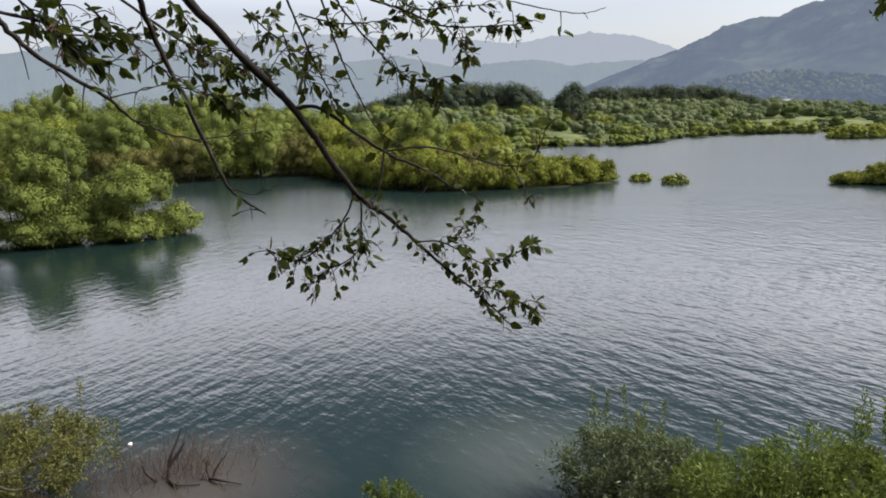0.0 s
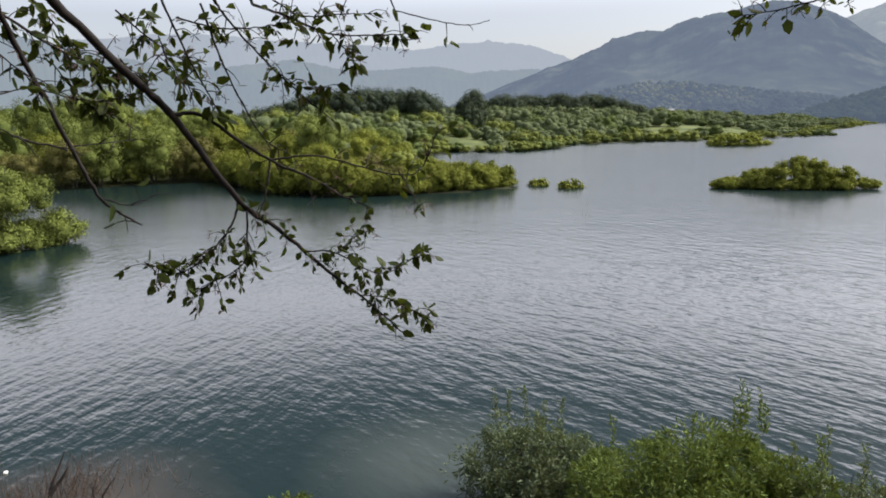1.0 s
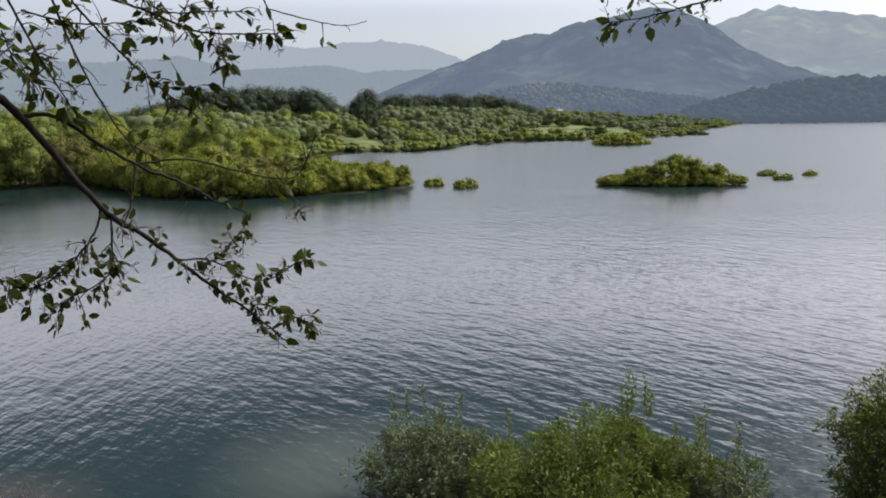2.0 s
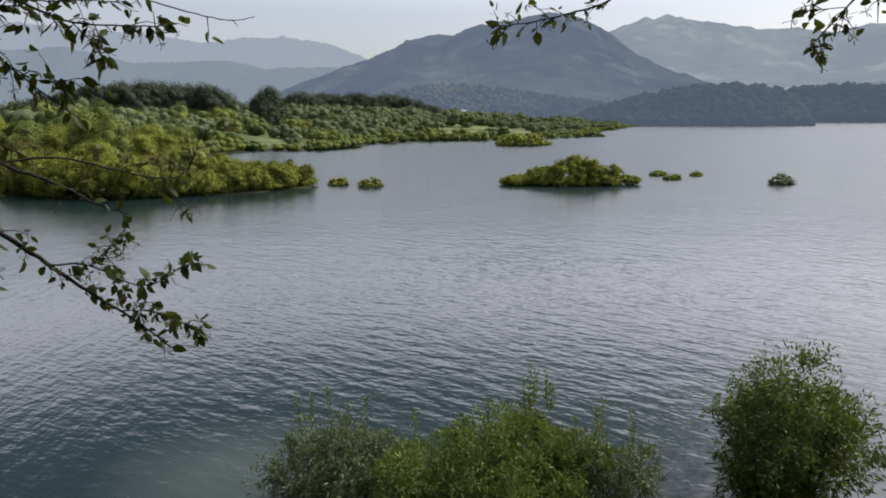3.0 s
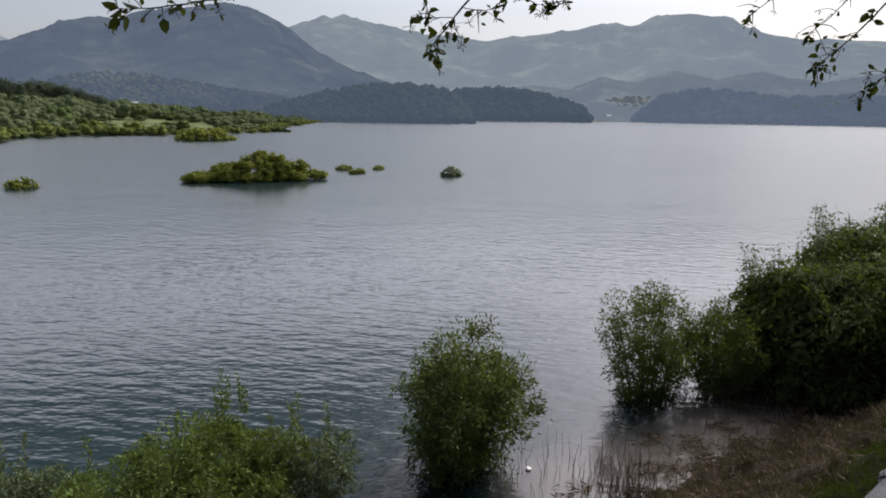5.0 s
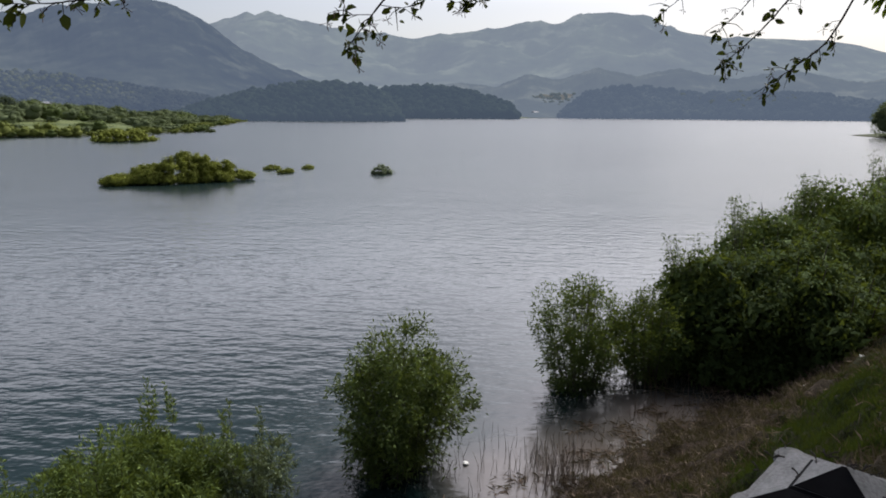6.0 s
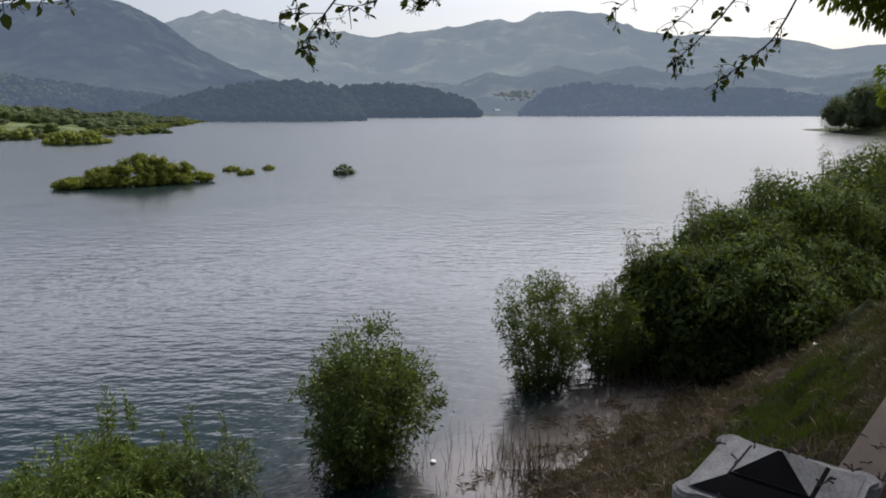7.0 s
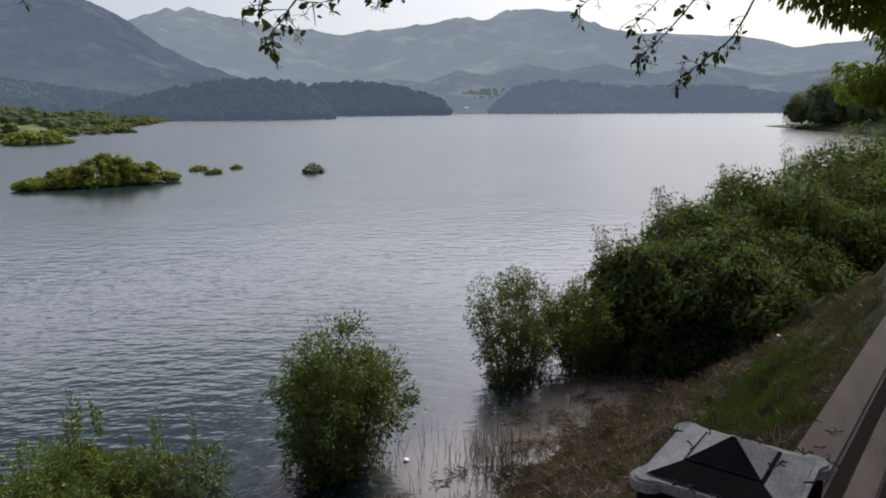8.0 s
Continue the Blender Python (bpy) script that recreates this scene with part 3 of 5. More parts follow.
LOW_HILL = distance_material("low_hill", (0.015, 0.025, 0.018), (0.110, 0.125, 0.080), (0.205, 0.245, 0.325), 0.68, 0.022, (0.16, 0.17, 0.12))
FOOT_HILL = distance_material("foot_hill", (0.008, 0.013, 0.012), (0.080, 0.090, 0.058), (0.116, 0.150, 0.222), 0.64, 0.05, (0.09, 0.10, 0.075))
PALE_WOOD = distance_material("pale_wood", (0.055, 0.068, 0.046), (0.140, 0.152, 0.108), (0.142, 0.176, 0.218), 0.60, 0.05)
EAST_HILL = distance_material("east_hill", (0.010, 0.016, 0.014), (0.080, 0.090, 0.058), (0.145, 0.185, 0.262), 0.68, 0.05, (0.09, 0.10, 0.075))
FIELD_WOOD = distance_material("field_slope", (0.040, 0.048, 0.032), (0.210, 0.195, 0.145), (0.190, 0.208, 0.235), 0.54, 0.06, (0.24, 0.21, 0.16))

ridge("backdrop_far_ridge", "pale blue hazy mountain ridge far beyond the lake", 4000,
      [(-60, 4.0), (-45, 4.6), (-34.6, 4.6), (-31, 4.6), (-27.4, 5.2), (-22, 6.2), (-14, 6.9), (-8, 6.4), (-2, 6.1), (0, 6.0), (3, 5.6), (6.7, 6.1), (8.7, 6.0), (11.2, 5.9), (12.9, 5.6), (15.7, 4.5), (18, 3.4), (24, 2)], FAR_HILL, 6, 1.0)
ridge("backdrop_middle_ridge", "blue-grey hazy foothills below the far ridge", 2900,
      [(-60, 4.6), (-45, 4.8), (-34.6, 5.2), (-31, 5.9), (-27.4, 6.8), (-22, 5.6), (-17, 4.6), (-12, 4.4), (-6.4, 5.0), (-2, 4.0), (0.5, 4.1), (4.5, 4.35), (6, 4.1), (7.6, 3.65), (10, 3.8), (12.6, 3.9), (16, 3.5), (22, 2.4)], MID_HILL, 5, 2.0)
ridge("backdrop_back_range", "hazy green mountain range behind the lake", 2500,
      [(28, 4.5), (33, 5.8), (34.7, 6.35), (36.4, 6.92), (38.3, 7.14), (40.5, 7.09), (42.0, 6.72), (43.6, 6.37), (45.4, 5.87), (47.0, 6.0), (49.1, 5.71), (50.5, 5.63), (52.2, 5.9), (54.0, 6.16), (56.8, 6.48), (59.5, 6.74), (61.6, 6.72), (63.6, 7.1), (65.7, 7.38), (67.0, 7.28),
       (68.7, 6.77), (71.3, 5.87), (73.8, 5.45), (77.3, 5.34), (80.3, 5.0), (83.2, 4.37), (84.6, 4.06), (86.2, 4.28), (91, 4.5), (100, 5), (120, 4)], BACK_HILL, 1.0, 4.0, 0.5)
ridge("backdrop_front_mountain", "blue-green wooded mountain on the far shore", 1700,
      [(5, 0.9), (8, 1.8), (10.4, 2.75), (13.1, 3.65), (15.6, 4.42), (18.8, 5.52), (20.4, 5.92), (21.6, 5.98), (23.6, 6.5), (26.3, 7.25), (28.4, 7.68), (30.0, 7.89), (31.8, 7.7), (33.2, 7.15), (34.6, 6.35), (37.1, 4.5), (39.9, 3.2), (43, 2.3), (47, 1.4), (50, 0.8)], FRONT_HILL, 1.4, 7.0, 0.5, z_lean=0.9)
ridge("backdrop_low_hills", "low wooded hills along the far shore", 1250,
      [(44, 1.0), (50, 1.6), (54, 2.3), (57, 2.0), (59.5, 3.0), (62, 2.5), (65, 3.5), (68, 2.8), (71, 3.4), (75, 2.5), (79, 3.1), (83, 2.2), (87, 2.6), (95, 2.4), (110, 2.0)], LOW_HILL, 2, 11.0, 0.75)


def crown_balls(spots, radii, rng, squash=0.9):
    """Rough leafy crowns for far woods: uneven faceted balls, all in one."""
    base = bmesh.new()
    bmesh.ops.create_icosphere(base, subdivisions=2, radius=1)
    v0 = np.array([v.co[:] for v in base.verts])
    f0 = np.array([[v.index for v in f.verts] for f in base.faces])
    base.free()
    n = len(spots)
    jig = 1 + rng.uniform(-0.38, 0.30, (n, len(v0), 1))
    v = spots[:, None] + v0[None] * jig * radii[:, None, None] * (1, 1, squash)
    f = f0[None] + (np.arange(n) * len(v0))[:, None, None]
    return v.reshape(-1, 3), f.reshape(-1, 3)


def wooded_cape(name, label, distance, crest, seed, depth=0.16, size=6.0, count=900, pale=0, wood=None, land=None):
    """A wooded headland at the water: a low hill covered with crowns."""
    c, rng = np.asarray(crest, float), np.random.default_rng(seed)
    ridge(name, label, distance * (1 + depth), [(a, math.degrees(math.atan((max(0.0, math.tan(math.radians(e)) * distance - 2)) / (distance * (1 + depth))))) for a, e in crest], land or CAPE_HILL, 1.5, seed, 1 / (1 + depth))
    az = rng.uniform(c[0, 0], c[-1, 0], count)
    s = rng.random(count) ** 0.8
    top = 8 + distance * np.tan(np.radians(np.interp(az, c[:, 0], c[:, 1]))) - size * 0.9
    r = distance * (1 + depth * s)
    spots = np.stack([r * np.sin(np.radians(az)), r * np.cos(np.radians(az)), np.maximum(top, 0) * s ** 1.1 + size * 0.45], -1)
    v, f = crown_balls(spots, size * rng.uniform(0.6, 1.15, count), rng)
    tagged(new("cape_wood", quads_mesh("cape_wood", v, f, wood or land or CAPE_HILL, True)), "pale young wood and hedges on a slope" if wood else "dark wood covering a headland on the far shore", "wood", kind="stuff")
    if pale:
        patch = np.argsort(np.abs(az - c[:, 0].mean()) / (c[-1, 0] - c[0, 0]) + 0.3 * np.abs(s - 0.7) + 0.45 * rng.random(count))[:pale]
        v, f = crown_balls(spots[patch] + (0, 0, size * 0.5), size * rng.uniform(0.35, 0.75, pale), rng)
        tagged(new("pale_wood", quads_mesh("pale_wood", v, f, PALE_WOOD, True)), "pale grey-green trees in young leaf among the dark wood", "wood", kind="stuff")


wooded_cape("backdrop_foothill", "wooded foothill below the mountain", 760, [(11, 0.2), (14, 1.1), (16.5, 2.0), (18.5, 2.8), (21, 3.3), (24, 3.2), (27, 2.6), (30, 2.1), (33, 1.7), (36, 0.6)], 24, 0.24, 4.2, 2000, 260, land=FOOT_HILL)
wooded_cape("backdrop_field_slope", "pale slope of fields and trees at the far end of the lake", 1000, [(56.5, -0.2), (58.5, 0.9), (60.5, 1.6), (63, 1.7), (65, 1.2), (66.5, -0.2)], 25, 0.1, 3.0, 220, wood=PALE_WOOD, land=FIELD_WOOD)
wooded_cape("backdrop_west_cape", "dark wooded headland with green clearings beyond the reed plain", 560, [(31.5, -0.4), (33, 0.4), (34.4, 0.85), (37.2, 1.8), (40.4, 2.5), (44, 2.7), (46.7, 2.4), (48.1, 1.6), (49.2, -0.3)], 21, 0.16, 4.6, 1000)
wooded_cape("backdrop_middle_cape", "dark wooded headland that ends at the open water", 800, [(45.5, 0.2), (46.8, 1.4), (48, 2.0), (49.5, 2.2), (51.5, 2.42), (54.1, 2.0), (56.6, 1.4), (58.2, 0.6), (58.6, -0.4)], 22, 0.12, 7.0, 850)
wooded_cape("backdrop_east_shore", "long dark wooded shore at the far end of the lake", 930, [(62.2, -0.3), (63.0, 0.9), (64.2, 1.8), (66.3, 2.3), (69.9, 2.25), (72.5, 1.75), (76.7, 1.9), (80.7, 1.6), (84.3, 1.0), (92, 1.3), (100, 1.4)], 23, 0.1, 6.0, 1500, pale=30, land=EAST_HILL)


def farmhouse(az, r, z, turn, w, d, h):
    """A small gabled house far off."""
    house = thing("farmhouse", (r * math.sin(radians(az)), r * math.cos(radians(az)), z), "small pale farmhouse with a grey gabled roof on the far shore", "house", "farmhouses on the far shore")
    house.rotation_euler = (0, 0, radians(turn))
    bm = bmesh.new()
    bmesh.ops.create_cube(bm, size=1)
    bmesh.ops.scale(bm, vec=(w, d, h), verts=bm.verts)
    bmesh.ops.translate(bm, vec=(0, 0, h / 2), verts=bm.verts)
    part("wall", bm, HOUSE_WALL, house)
    bm = bmesh.new()
    ends = [[bm.verts.new((sx * w * 0.55, y, zz)) for y, zz in ((-d * 0.6, h + 0.01), (d * 0.6, h + 0.01), (0, h * 1.55))] for sx in (-1, 1)]
    bm.faces.new(ends[0][::-1])
    bm.faces.new(ends[1])
    for i in range(3):
        bm.faces.new((ends[0][i], ends[0][(i + 1) % 3], ends[1][(i + 1) % 3], ends[1][i]))
    part("roof", bm, HOUSE_ROOF, house)


HOUSE_WALL = plain_material("pale_render", (0.30, 0.30, 0.30), (0.42, 0.42, 0.41), 2.0, 0.9, 0, 0.002)
HOUSE_ROOF = plain_material("grey_roof_sheet", (0.14, 0.15, 0.17), (0.22, 0.23, 0.25), 2.0, 0.8, 0, 0.002)
# the first three stand in for pale patches of field and wall
for az, r, z, turn, w, d, h in ((19.2, 470, 9.5, 20, 9, 5, 2.8), (20.6, 480, 9.0, -30, 8, 5, 2.6), (22.9, 490, 8.5, 10, 11, 5, 2.6), (58.9, 960, 1.0, 30, 14, 7, 3.5), (60.2, 985, 4.0, -20, 9, 6, 3.5)):
    farmhouse(az, r, z, turn, w, d, h)


# ---- willows on the far side: single trees near the water, thick woods behind ----
def crown_lobes(rng, w, h, count):
    """Billows of a broad willow crown that reaches down to the ground."""
    out = []
    for k in range(count):
        s = 1 - 1.75 * (k + 0.5) / count
        a, r = k * 2.399 + rng.uniform(-0.3, 0.3), math.sqrt(max(0.0, 1 - s * s))
        q = w * rng.uniform(0.16, 0.25)
        out.append((r * w * 0.34 * math.cos(a), r * w * 0.34 * math.sin(a), h * (0.52 + 0.36 * s) * rng.uniform(0.88, 1.06), q, q, q * rng.uniform(0.85, 1.15)))
    return out


def willow(name, label, w, h, leaves, leaf, material, seed, category="tree", group="", trunks=3, place=(0, 0, 0)):
    rng = np.random.default_rng(seed)
    tree = thing(name, place, label, category, group)
    lobes = crown_lobes(rng, w, h, 18)
    for k in range(trunks):
        x, y, z = lobes[3 + k][:3]
        p = glide([(0.1 * x, 0.1 * y, -0.4), (0.3 * x, 0.35 * y, z * 0.4), (x * 0.9, y * 0.9, z)], 7)
        under("trunk", quads_mesh("trunk", *tube(p, 0.022 * h, 0.006 * h, 5), STEM, True), tree)
    under("crown", leafy_mass("crown", lobes, leaves, leaf, rng, material, 0.5, 0.32, 0.35, 0.1 * h), tree)
    return tree


rng = np.random.default_rng(5)
kinds = []
for k, (w, h, material, what) in enumerate([
        (9, 9.5, FAR_WILLOW, "green"), (8, 8.0, FAR_WILLOW, "green"), (10, 10.5, FAR_WILLOW, "green"),
        (6.5, 6.0, FAR_BROWN, "tan-green budding"), (7.5, 7.5, FAR_YELLOW, "yellow-green"), (5, 3.6, FAR_YELLOW, "low yellow-green")]):
    kinds.append((w, h, willow("willow_tree", what + " willow tree in fresh leaf on the far bank", w, h, 11000 if h > 4 else 5000, 0.27, material, 40 + k, "tree", "willows on the far bank", 3, (0, 0, -60))))


def bank_spots(rng, box, step, shake=0.42):
    """Places for trees on the left bank: a shaken grid."""
    x0, y0, x1, y1 = box
    x, y = np.meshgrid(np.arange(x0, x1, step), np.arange(y0, y1, step))
    x, y = x.ravel() + rng.uniform(-shake, shake, x.size) * step, y.ravel() + rng.uniform(-shake, shake, y.size) * step
    inside, edge = inside_and_edge(x, y, LEFT_BANK)
    keep = inside & (edge > 1.0)
    return [(float(a), float(b), float(e)) for a, b, e in zip(x[keep], y[keep], edge[keep])]


placed = 0
edge_line = glide([(x, y, 0) for x, y in LEFT_BANK[2:23]], 130)
for x, y, _ in edge_line:
    if y > 112:
        continue
    w, h, src = kinds[int(rng.choice([5, 5, 3, 1])) if x < -22 else 5]
    s = rng.uniform(0.75, 1.1) if x < -2 else rng.uniform(0.5, 0.75)
    x, y = x - (rng.uniform(0, 1.5) if y < 110 else 0) - (2.5 if x > 9 and y < 100 else 0), y + rng.uniform(1.2, 2.6)
    copy_thing(src, pose(x, y, 0, 0, 0, rng.uniform(0, 360)) @ Matrix.Diagonal((s, s, s, 1)))
for x, y, e in sorted(bank_spots(rng, (-115, 70, 12, 165), 8.0), key=lambda p: math.hypot(p[0], p[1])):
    az = math.degrees(math.atan2(x, y))
    if az < -42 or az > 2 or placed > 125 or (x > -2 and y < 112):
        continue
    if e < 5:
        pick = int(rng.choice([3, 5, 5]))
    elif az < -16:
        pick = int(rng.choice([0, 0, 1, 2, 2, 4]))
    else:
        pick = int(rng.choice([1, 3, 4, 4, 0]))
    w, h, src = kinds[pick]
    s = rng.uniform(0.8, 1.12) * (1.0 if az < -12 else 0.85 if y < 150 else 0.8)
    z = float(ground_height(x, y)) - 0.1
    copy_thing(src, pose(x, y, z, 0, 0, rng.uniform(0, 360)) @ Matrix.Diagonal((s, s, s * rng.uniform(0.85, 1.1), 1)))
    placed += 1
for *_, src in kinds:
    for o in (*src.children_recursive, src):
        bpy.data.objects.remove(o)

# low bushes on the tip of the peninsula and its two islets
def low_bush(label, place, w, d, h, leaves, leaf, material, seed, name="willow_bush", category="bush", group="", turn=0.0, stems=5, ends=2.6, profile=None, dense=1.0, puffs=0, lobe=1.0):
    """A low spreading bush: lobes along its length, with short stems."""
    rng = np.random.default_rng(seed)
    bush = thing(name, place, label, category, group)
    bush.rotation_euler = (0, 0, radians(turn))
    lobes, n = [], max(8, int(dense * 5.5 * w * d / (0.3 * h) ** 2 / 9))
    for k in range(n):
        a, r = k * 2.399 + rng.uniform(-0.4, 0.4), math.sqrt((k + 0.5) / n)
        u, v = r * math.cos(a), r * math.sin(a)
        q = h * lobe * rng.uniform(0.15, 0.31)
        top = h * (1 - 0.5 * abs(u) ** ends) * (1 - 0.45 * v * v) * rng.uniform(0.6, 1.08)
        top *= float(np.interp(u, *profile)) if profile else 1.0
        lobes.append((u * w * 0.46, v * d * 0.42, max(top - q, 0.1 * h), q * 1.15, q * 1.1, q))
    lobes += [(x * 1.02, y * 1.06, 0.13 * h, a * 1.2, b * 1.1, 0.17 * h) for x, y, z, a, b, c in lobes if (x / w) ** 2 + (y / d) ** 2 > 0.02]
    whole = billows(lobes, rng, puffs, 0.42) if puffs else lobes
    under("foliage", leafy_mass("foliage", whole, leaves, leaf, rng, material, 0.55, 0.3, 0.35, 0.12 * h), bush)
    for k in range(stems):
        x, y, z = lobes[k % len(lobes)][:3]
        x, y = x + rng.uniform(-0.2, 0.2) * h, y + rng.uniform(-0.2, 0.2) * h
        p = glide([(x * 0.9, y * 0.9, -0.5), (x, y, z * 0.6), (x * 1.03, y * 1.03, z * 1.3)], 6)
        under("stem", quads_mesh("stem", *tube(p, 0.012 * h, 0.005 * h, 5), STEM, True), bush)
    return bush


for k, (x, y, w, d, h, turn) in enumerate([(-8, 82.5, 10, 5, 3.4, 10), (1, 78.5, 11, 5, 3.3, -5), (7.5, 79.5, 10, 5, 4.0, 10), (12.5, 81.5, 9, 4.5, 3.4, 25), (4, 84, 9, 5, 3.6, 0), (-3, 87, 9, 5, 4.2, 0)]):
    tan = k in (1, 5)
    low_bush("low tan and olive budding willow bush at the water's edge" if tan else "low yellow-green willow bush at the water's edge", (x, y, 0), w, d, h, 20000, 0.2, FAR_BROWN if tan else FAR_YELLOW, 70 + k, turn=turn, group="bushes on the peninsula", ends=4, dense=1.2, puffs=3, lobe=0.8)
low_bush("small round green bush standing in the water", (19.0, 81.8, 0), 2.6, 1.6, 1.15, 500, 0.3, FAR_YELLOW, 80)
low_bush("small green bush with a low tail in the water", (21.9, 77.9, 0), 3.4, 1.5, 1.1, 600, 0.3, FAR_YELLOW, 81)
low_bush("broad green willow bush standing in the water", (-30.3, 48.3, 0), 17, 7.5, 6.2, 100000, 0.2, FAR_WILLOW, 82, turn=14, stems=9, ends=7, dense=1.0, puffs=5)
low_bush("broad green willow bush standing in the water", (-46, 46, 0), 18, 7, 4.2, 12000, 0.34, FAR_WILLOW, 83, turn=4, stems=7)

# islets in the open water
low_bush("long islet of yellow-green willow scrub in the lake", (44.2, 70.6, 0), 17, 5.5, 3.5, 50000, 0.24, FAR_YELLOW, 84, "willow_islet", "islet", turn=-23, stems=6, profile=((-1, -0.65, -0.3, 0.12, 0.35, 0.8, 1), (0.30, 0.55, 0.80, 1.05, 0.86, 0.80, 0.5)), dense=1.9, puffs=2, lobe=0.72)
low_bush("low islet of green scrub near the far bank", (92.5, 172.5, 0), 17, 7, 3.4, 3500, 0.5, FAR_YELLOW, 85, "willow_islet", "islet", turn=-8)
low_bush("tiny tuft of green scrub in the open water", (62, 76.5, 0), 3.2, 1.2, 0.75, 350, 0.28, FAR_YELLOW, 86, "water_tuft", "bush", stems=2)
low_bush("tiny tuft of green scrub in the open water", (59.7, 71.0, 0), 2.8, 1.2, 0.8, 350, 0.28, FAR_YELLOW, 87, "water_tuft", "bush", stems=2)
low_bush("tiny tuft of green scrub in the open water", (66.3, 74.0, 0), 1.9, 1.0, 0.7, 250, 0.28, FAR_YELLOW, 88, "water_tuft", "bush", stems=2)
low_bush("lone grey-green bush with bare twigs in the open water", (66.9, 60.6, 0), 3.7, 1.8, 1.35, 700, 0.26, WILLOW_GREY, 89, "water_tuft", "bush", stems=7)
low_bush("dark tuft off the point of the reed bank", (155, 227, 0), 4.5, 2, 1.4, 300, 0.5, FAR_WILLOW, 90, "water_tuft", "bush", stems=2)


def far_wood(name, label, spots, sizes, material, seed, leaf=0.16, per=120, bumps=6, core=0.72):
    """Thick far woods: many rounded crowns, each a dense mass under a ragged skin of leaves."""
    rng = np.random.default_rng(seed)
    domes = []
    for (x, y, z), (w, h) in zip(spots, sizes):
        domes.append((x, y, z + 0.40 * h, w * 0.44, w * 0.44, h * 0.50))
        for k in range(bumps):
            a, e = k * 2.399 + rng.uniform(-0.4, 0.4), rng.uniform(0.05, 1.25)
            q = w * rng.uniform(0.14, 0.24)
            domes.append((x + w * 0.34 * math.cos(a) * math.cos(e), y + w * 0.34 * math.sin(a) * math.cos(e), z + h * (0.40 + 0.40 * math.sin(e)), q, q, min(q, h * 0.3)))
    me = leafy_mass(name, domes, per * len(spots), lambda p: 0.15 + np.hypot(p[:, 0], p[:, 1]) * leaf / 26, rng, material, core, 0.16, 0.25, tilt=0.6)
    return tagged(new(name, me), label, "wood", kind="stuff")


rng = np.random.default_rng(9)
woods = {"green": [], "pale": [], "yellow": []}
for x, y, e in bank_spots(rng, (-330, 84, 330, 560), 7.6):
    az, r = math.degrees(math.atan2(x, y)), math.hypot(x, y)
    if az < -42 or az > 38 or (r < 170 and az < 2) or (y < 112 and x > -2) or r > 560 or (r > 330 and rng.random() < 0.35):
        continue
    if wobble(x, y, 21.0, 3) + 0.5 * wobble(x, y, 9.0, 1) > float(np.interp(az, (10, 22, 30), (0.42, 0.1, -0.15))) and e > 12:      # open meadow
        continue
    w = rng.uniform(5.0, 10.5) * (0.8 if e < 12 else 1.0 + 0.0012 * r)
    h = w * rng.uniform(0.40, 0.66) * float(np.interp(az, (-6, 4, 20, 30, 36), (1.25, 1.0, 0.95, 0.6, 0.4)))
    # the haze-coloured leaf is picked more often further out
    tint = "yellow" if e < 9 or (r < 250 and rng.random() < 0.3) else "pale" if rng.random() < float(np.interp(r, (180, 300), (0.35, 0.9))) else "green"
    woods[tint].append(((x, y, float(ground_height(x, y)) - 0.2), (w, h)))
for x, y, _ in edge_line:
    if y > 112 and math.degrees(math.atan2(x, y)) < 36:
        w = rng.uniform(4.0, 7.5)
        woods["yellow" if rng.random() < 0.6 else "green"].append(((x - rng.uniform(0, 2), y + rng.uniform(0.8, 2.6), -0.1), (w, w * rng.uniform(0.32, 0.5))))
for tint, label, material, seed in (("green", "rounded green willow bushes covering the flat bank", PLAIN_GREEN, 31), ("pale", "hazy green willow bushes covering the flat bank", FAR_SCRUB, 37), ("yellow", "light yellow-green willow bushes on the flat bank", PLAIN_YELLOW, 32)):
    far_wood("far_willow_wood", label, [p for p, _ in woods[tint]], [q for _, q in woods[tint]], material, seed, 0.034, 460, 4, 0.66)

# dark groves behind the willow flats
def grove(label, places, seed):
    rng = np.random.default_rng(seed)
    spots = [(r * math.sin(radians(a)), r * math.cos(radians(a)), float(ground_height(r * math.sin(radians(a)), r * math.cos(radians(a)))) - 0.5) for a, r, w, h in places]
    return far_wood("pine_grove", label, spots, [(w, h - p[2]) for p, (a, r, w, h) in zip(spots, places)], FAR_PINE, seed, 0.04, 2200, 16, 0.5)


rng = np.random.default_rng(12)
places = [(a, 275 + rng.uniform(-8, 25), rng.uniform(12, 17), 8 + 275 * math.tan(radians(np.interp(a, (-9, -7, -5, -2, 2, 4, 5), (1.4, 2.2, 2.8, 3.05, 3.05, 2.6, 1.2)) * rng.uniform(0.9, 1.03)))) for a in np.arange(-9, 5, 0.55)]
grove("dense dark grove of tall trees behind the willows", places, 33)
grove("single round dark tree beside the grove", [(7.0, 262, 9, 18.5), (7.7, 264, 11, 21.3), (8.2, 262, 9, 17.5), (7.5, 258, 11, 14)], 34)
places = [(a, 380 + rng.uniform(-10, 30), rng.uniform(12, 16), 8 + 380 * math.tan(radians(np.interp(a, (8, 12, 16.5, 18.5, 20, 22), (2.0, 2.35, 2.3, 1.7, 1.1, 0.7)) * rng.uniform(0.8, 1.05)))) for a in np.arange(9, 21, 0.5)]
grove("row of dark trees at the foot of the mountain", places, 35)

